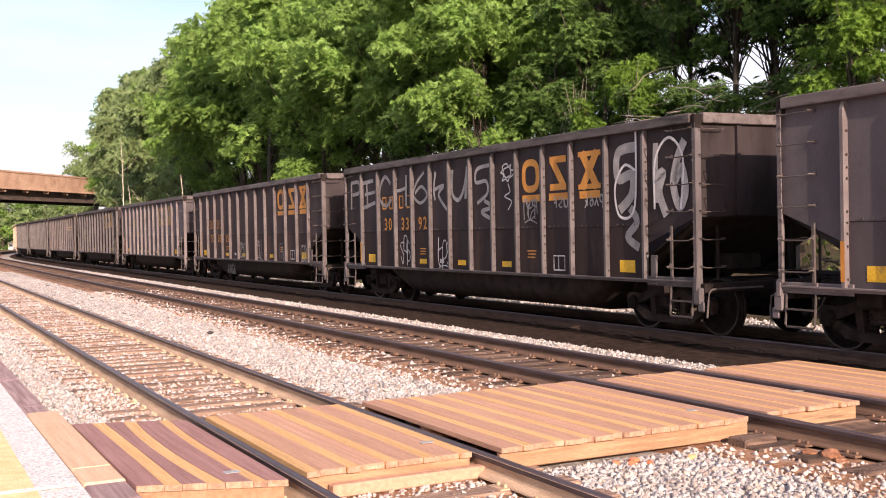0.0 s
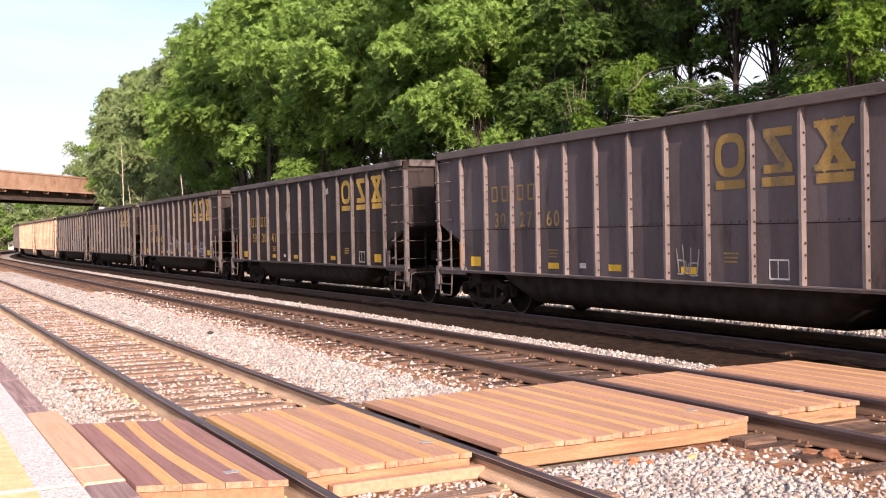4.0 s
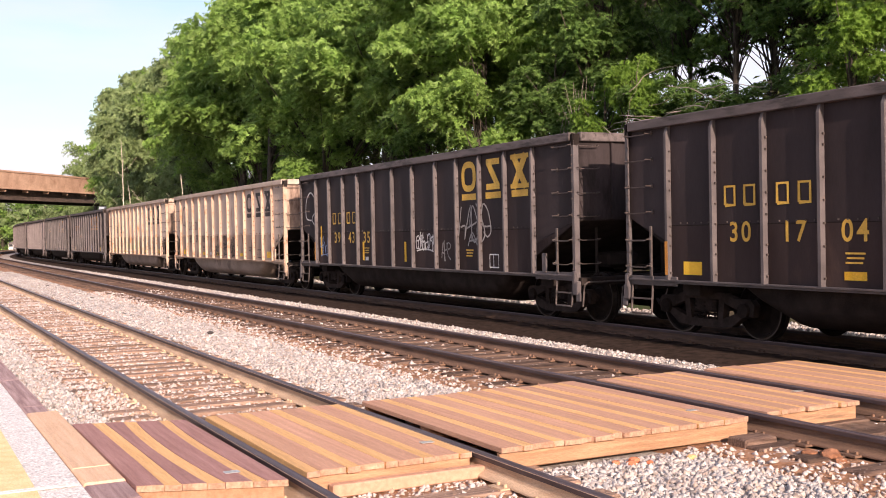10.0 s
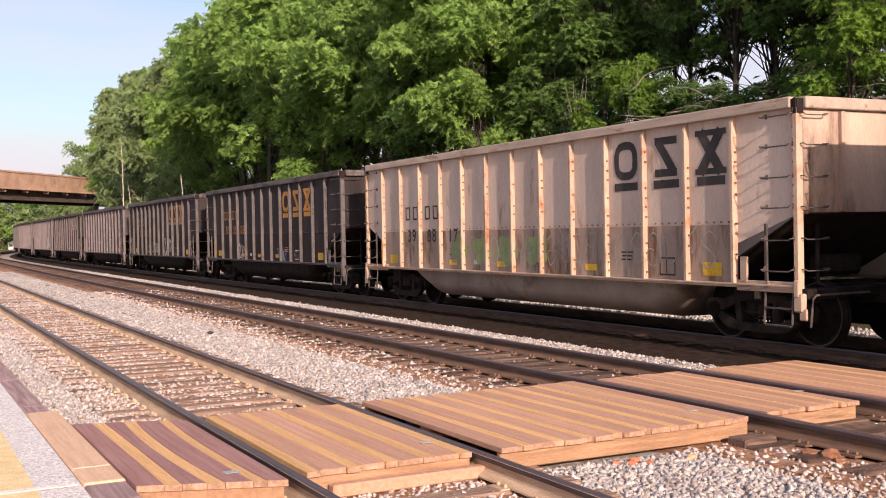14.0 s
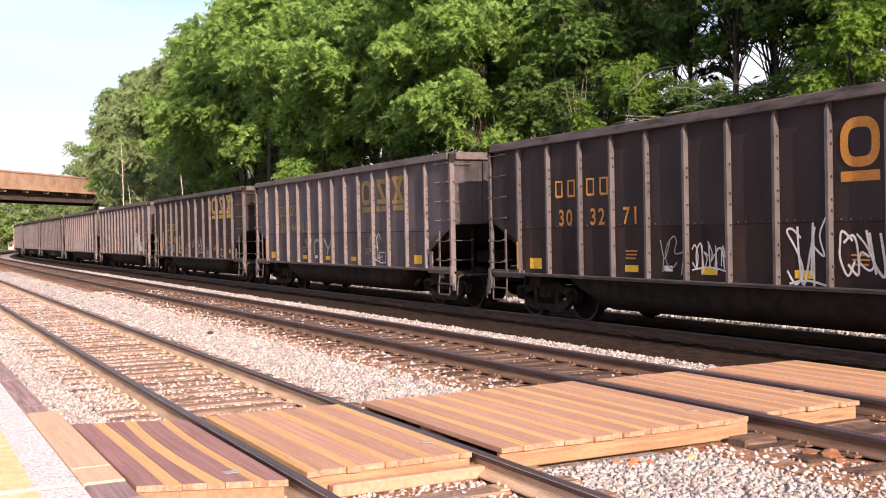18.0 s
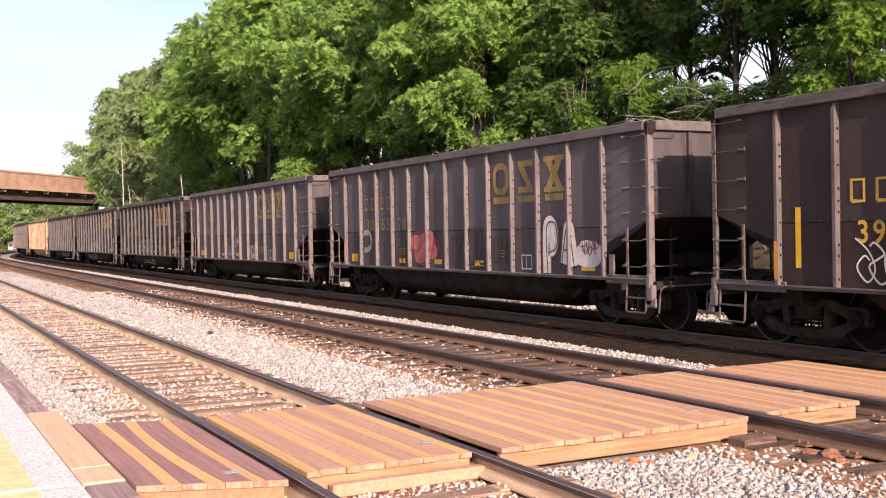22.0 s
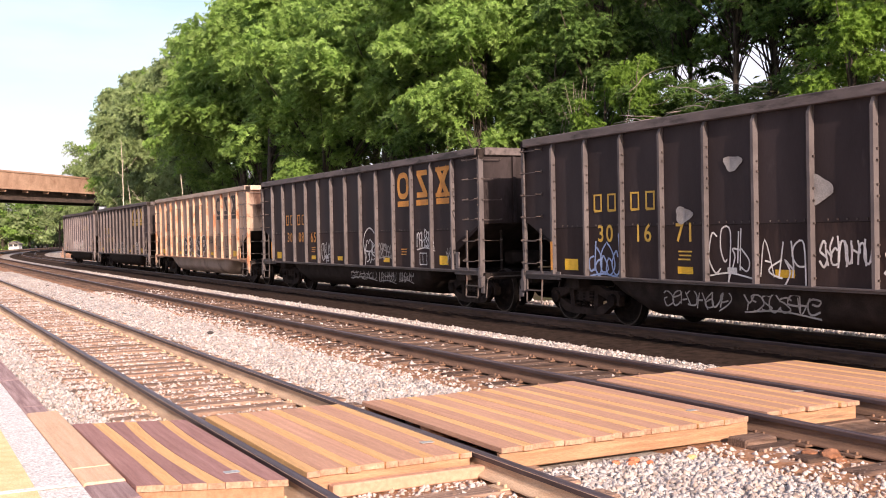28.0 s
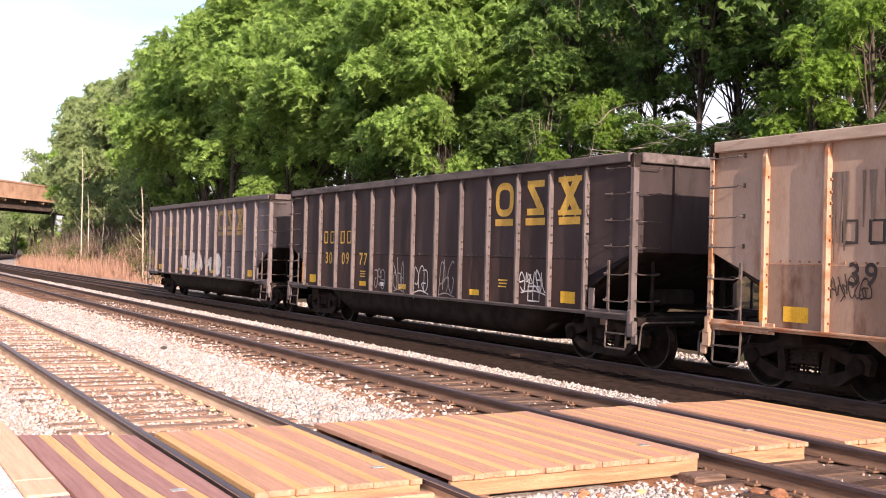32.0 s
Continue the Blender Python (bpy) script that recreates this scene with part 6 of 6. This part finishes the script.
def stones(name, count, xr, yr, z, size, mat, seed, label, skip=(), power=1.7):
    """Loose stones, thicker on the ground at the near end."""
    rs = np.random.RandomState(seed)
    x = xr[0] + (xr[1] - xr[0]) * rs.uniform(0, 1, count) ** power
    y = rs.uniform(yr[0], yr[1], count)
    ok = np.ones(count, bool)
    for x0, x1, y0, y1 in skip:
        ok &= ~((x > x0) & (x < x1) & (y > y0) & (y < y1))
    x, y = x[ok], y[ok] + 0.5 * SWEEP * np.minimum(x[ok], 0) ** 2
    m = len(x)
    grow = 1 + np.clip((-x - 12) / 30, 0, 0.8)
    sc = (size * grow * rs.uniform(0.55, 1.4, m))[:, None, None] * rs.uniform(0.6, 1.25, (m, 1, 3))
    v = OCT_V[None] + rs.uniform(-0.42, 0.42, (m, 6, 3))
    v = v * sc
    an, ti = rs.uniform(0, 6.28, m)[:, None], rs.uniform(-0.6, 0.6, m)[:, None]
    vx, vz = v[..., 0] * np.cos(ti) - v[..., 2] * np.sin(ti), v[..., 0] * np.sin(ti) + v[..., 2] * np.cos(ti)
    v = np.stack([vx * np.cos(an) - v[..., 1] * np.sin(an), vx * np.sin(an) + v[..., 1] * np.cos(an), vz * 0.85], -1)
    v += np.stack([x, y, z + rs.uniform(-0.012, 0.022, m)], 1)[:, None]
    fc = (OCT_F[None] + 6 * np.arange(m)[:, None, None]).reshape(-1, 3)
    return tagged(place(name, raw_mesh(name, v.reshape(-1, 3), fc), mat), label, "ballast stones", kind="stuff")


DECKS = [(-10.3, -7.36, 1.3, 10.3)]
stones("ballast_stones", 74000, (-4.5, -70), (4.45, 6.1), -0.222, 0.028, M_stone, 1, "loose pale grey and white crushed stones between the tracks", DECKS)
stones("ballast_stones", 34000, (-4.5, -70), (8.95, 10.15), -0.235, 0.0225, M_stone, 2, "pale crushed stones beside the far track", DECKS)
stones("ballast_stones", 22100, (-4.5, -45), (1.42, 2.15), -0.228, 0.0255, M_stone, 3, "pale crushed stones along the platform edge", DECKS)
stones("ballast_stones", 11500, (-4.5, -45), (2.0, 2.50), -0.199, 0.025, M_stone_dark, 8, "rust-stained stones over the ends of the ties", DECKS)
stones("ballast_stones", 23000, (-4.5, -50), (2.64, 3.98), -0.209, 0.024, M_stone_dark, 4, "rust-stained stones between the rails", DECKS)
stones("ballast_stones", 3400, (-4.5, -40), (7.2, 8.4), -0.214, 0.026, M_stone_dark, 5, "dirty brown stones between the rails", DECKS)
stones("ballast_stones", 5000, (-4.5, -40), (6.0, 6.9), -0.205, 0.025, M_stone_dark, 7, "rusty stones beside the rail", DECKS)
stones("ballast_stones", 9000, (-4.5, -60), (14.3, 16.2), -0.27, 0.036, M_stone, 6, "pale crushed stones beyond the far track")


def rock(name, x, y, size, mat, label, seed):
    rr = random.Random(seed)
    bm = bmesh.new()
    bmesh.ops.create_icosphere(bm, subdivisions=2, radius=size)
    for q in bm.verts:
        q.co = q.co * rr.uniform(0.78, 1.15)
        q.co.z *= 0.6
    return tagged(part(name, bm, mat, None, label, Matrix.Translation((x, y, -0.2 + size * 0.35))), category="stone")


M_brick = material("broken_brick", (0.42, 0.13, 0.065), (0.56, 0.22, 0.12), 12.0, 0.9, bump=0.4)
M_coal = material("coal_lump", (0.03, 0.025, 0.024), (0.07, 0.06, 0.056), 12.0, 0.6, bump=0.4)
for i, (x, y, q) in enumerate(((-7.20, 5.39, 0.05), (-7.12, 5.30, 0.045), (-7.22, 5.22, 0.035), (-7.1, 5.47, 0.03))):
    rock("brick_fragment", x, y, q, M_brick, "broken red brick fragment in the ballast", i)
rock("yellow_stone", -7.05, 5.86, 0.045, M_plank_yellow, "yellowish stone lying in the ballast", 9)
for i, (x, y) in enumerate(((-21.03, 5.56), (-46.6, 5.71), (-35.7, 5.69))):
    rock("coal_lump", x, y, 0.075, M_coal, "black lump of coal on the pale ballast", 20 + i)
for i, (x, y, q) in enumerate(((-6.44, 6.80, 0.09), (-6.6, 6.72, 0.07), (-6.3, 6.76, 0.05))):
    rock("rusty_stone", x, y, q, M_rotten, "rust-coloured stone beside the rail", 30 + i)
tagged(part("timber_block", boxes((-7.34, -7.10, 6.50, 6.86, -0.23, -0.12), bevel=0.015), M_tie_mid), "short dark block of timber beside the crossing deck", "timber")


# ---- what moves ----
def motions():
    """The train rolls past; every wheelset turns with it."""
    times = [k * 0.8 for k in range(41)]
    for n, car in CARS:
        walk(car, [(t, car_pose(n, t)) for t in times])
        for w in [o for o in car.children if o.name.startswith("wheelset")]:
            x = w.location.x
            walk(w, [(k / 15, Matrix.Translation((x, 0, WHEEL_R)) @ Matrix.Rotation(travelled(k / 15) / WHEEL_R % (2 * math.pi), 4, "Y")) for k in range(481)])


motions()
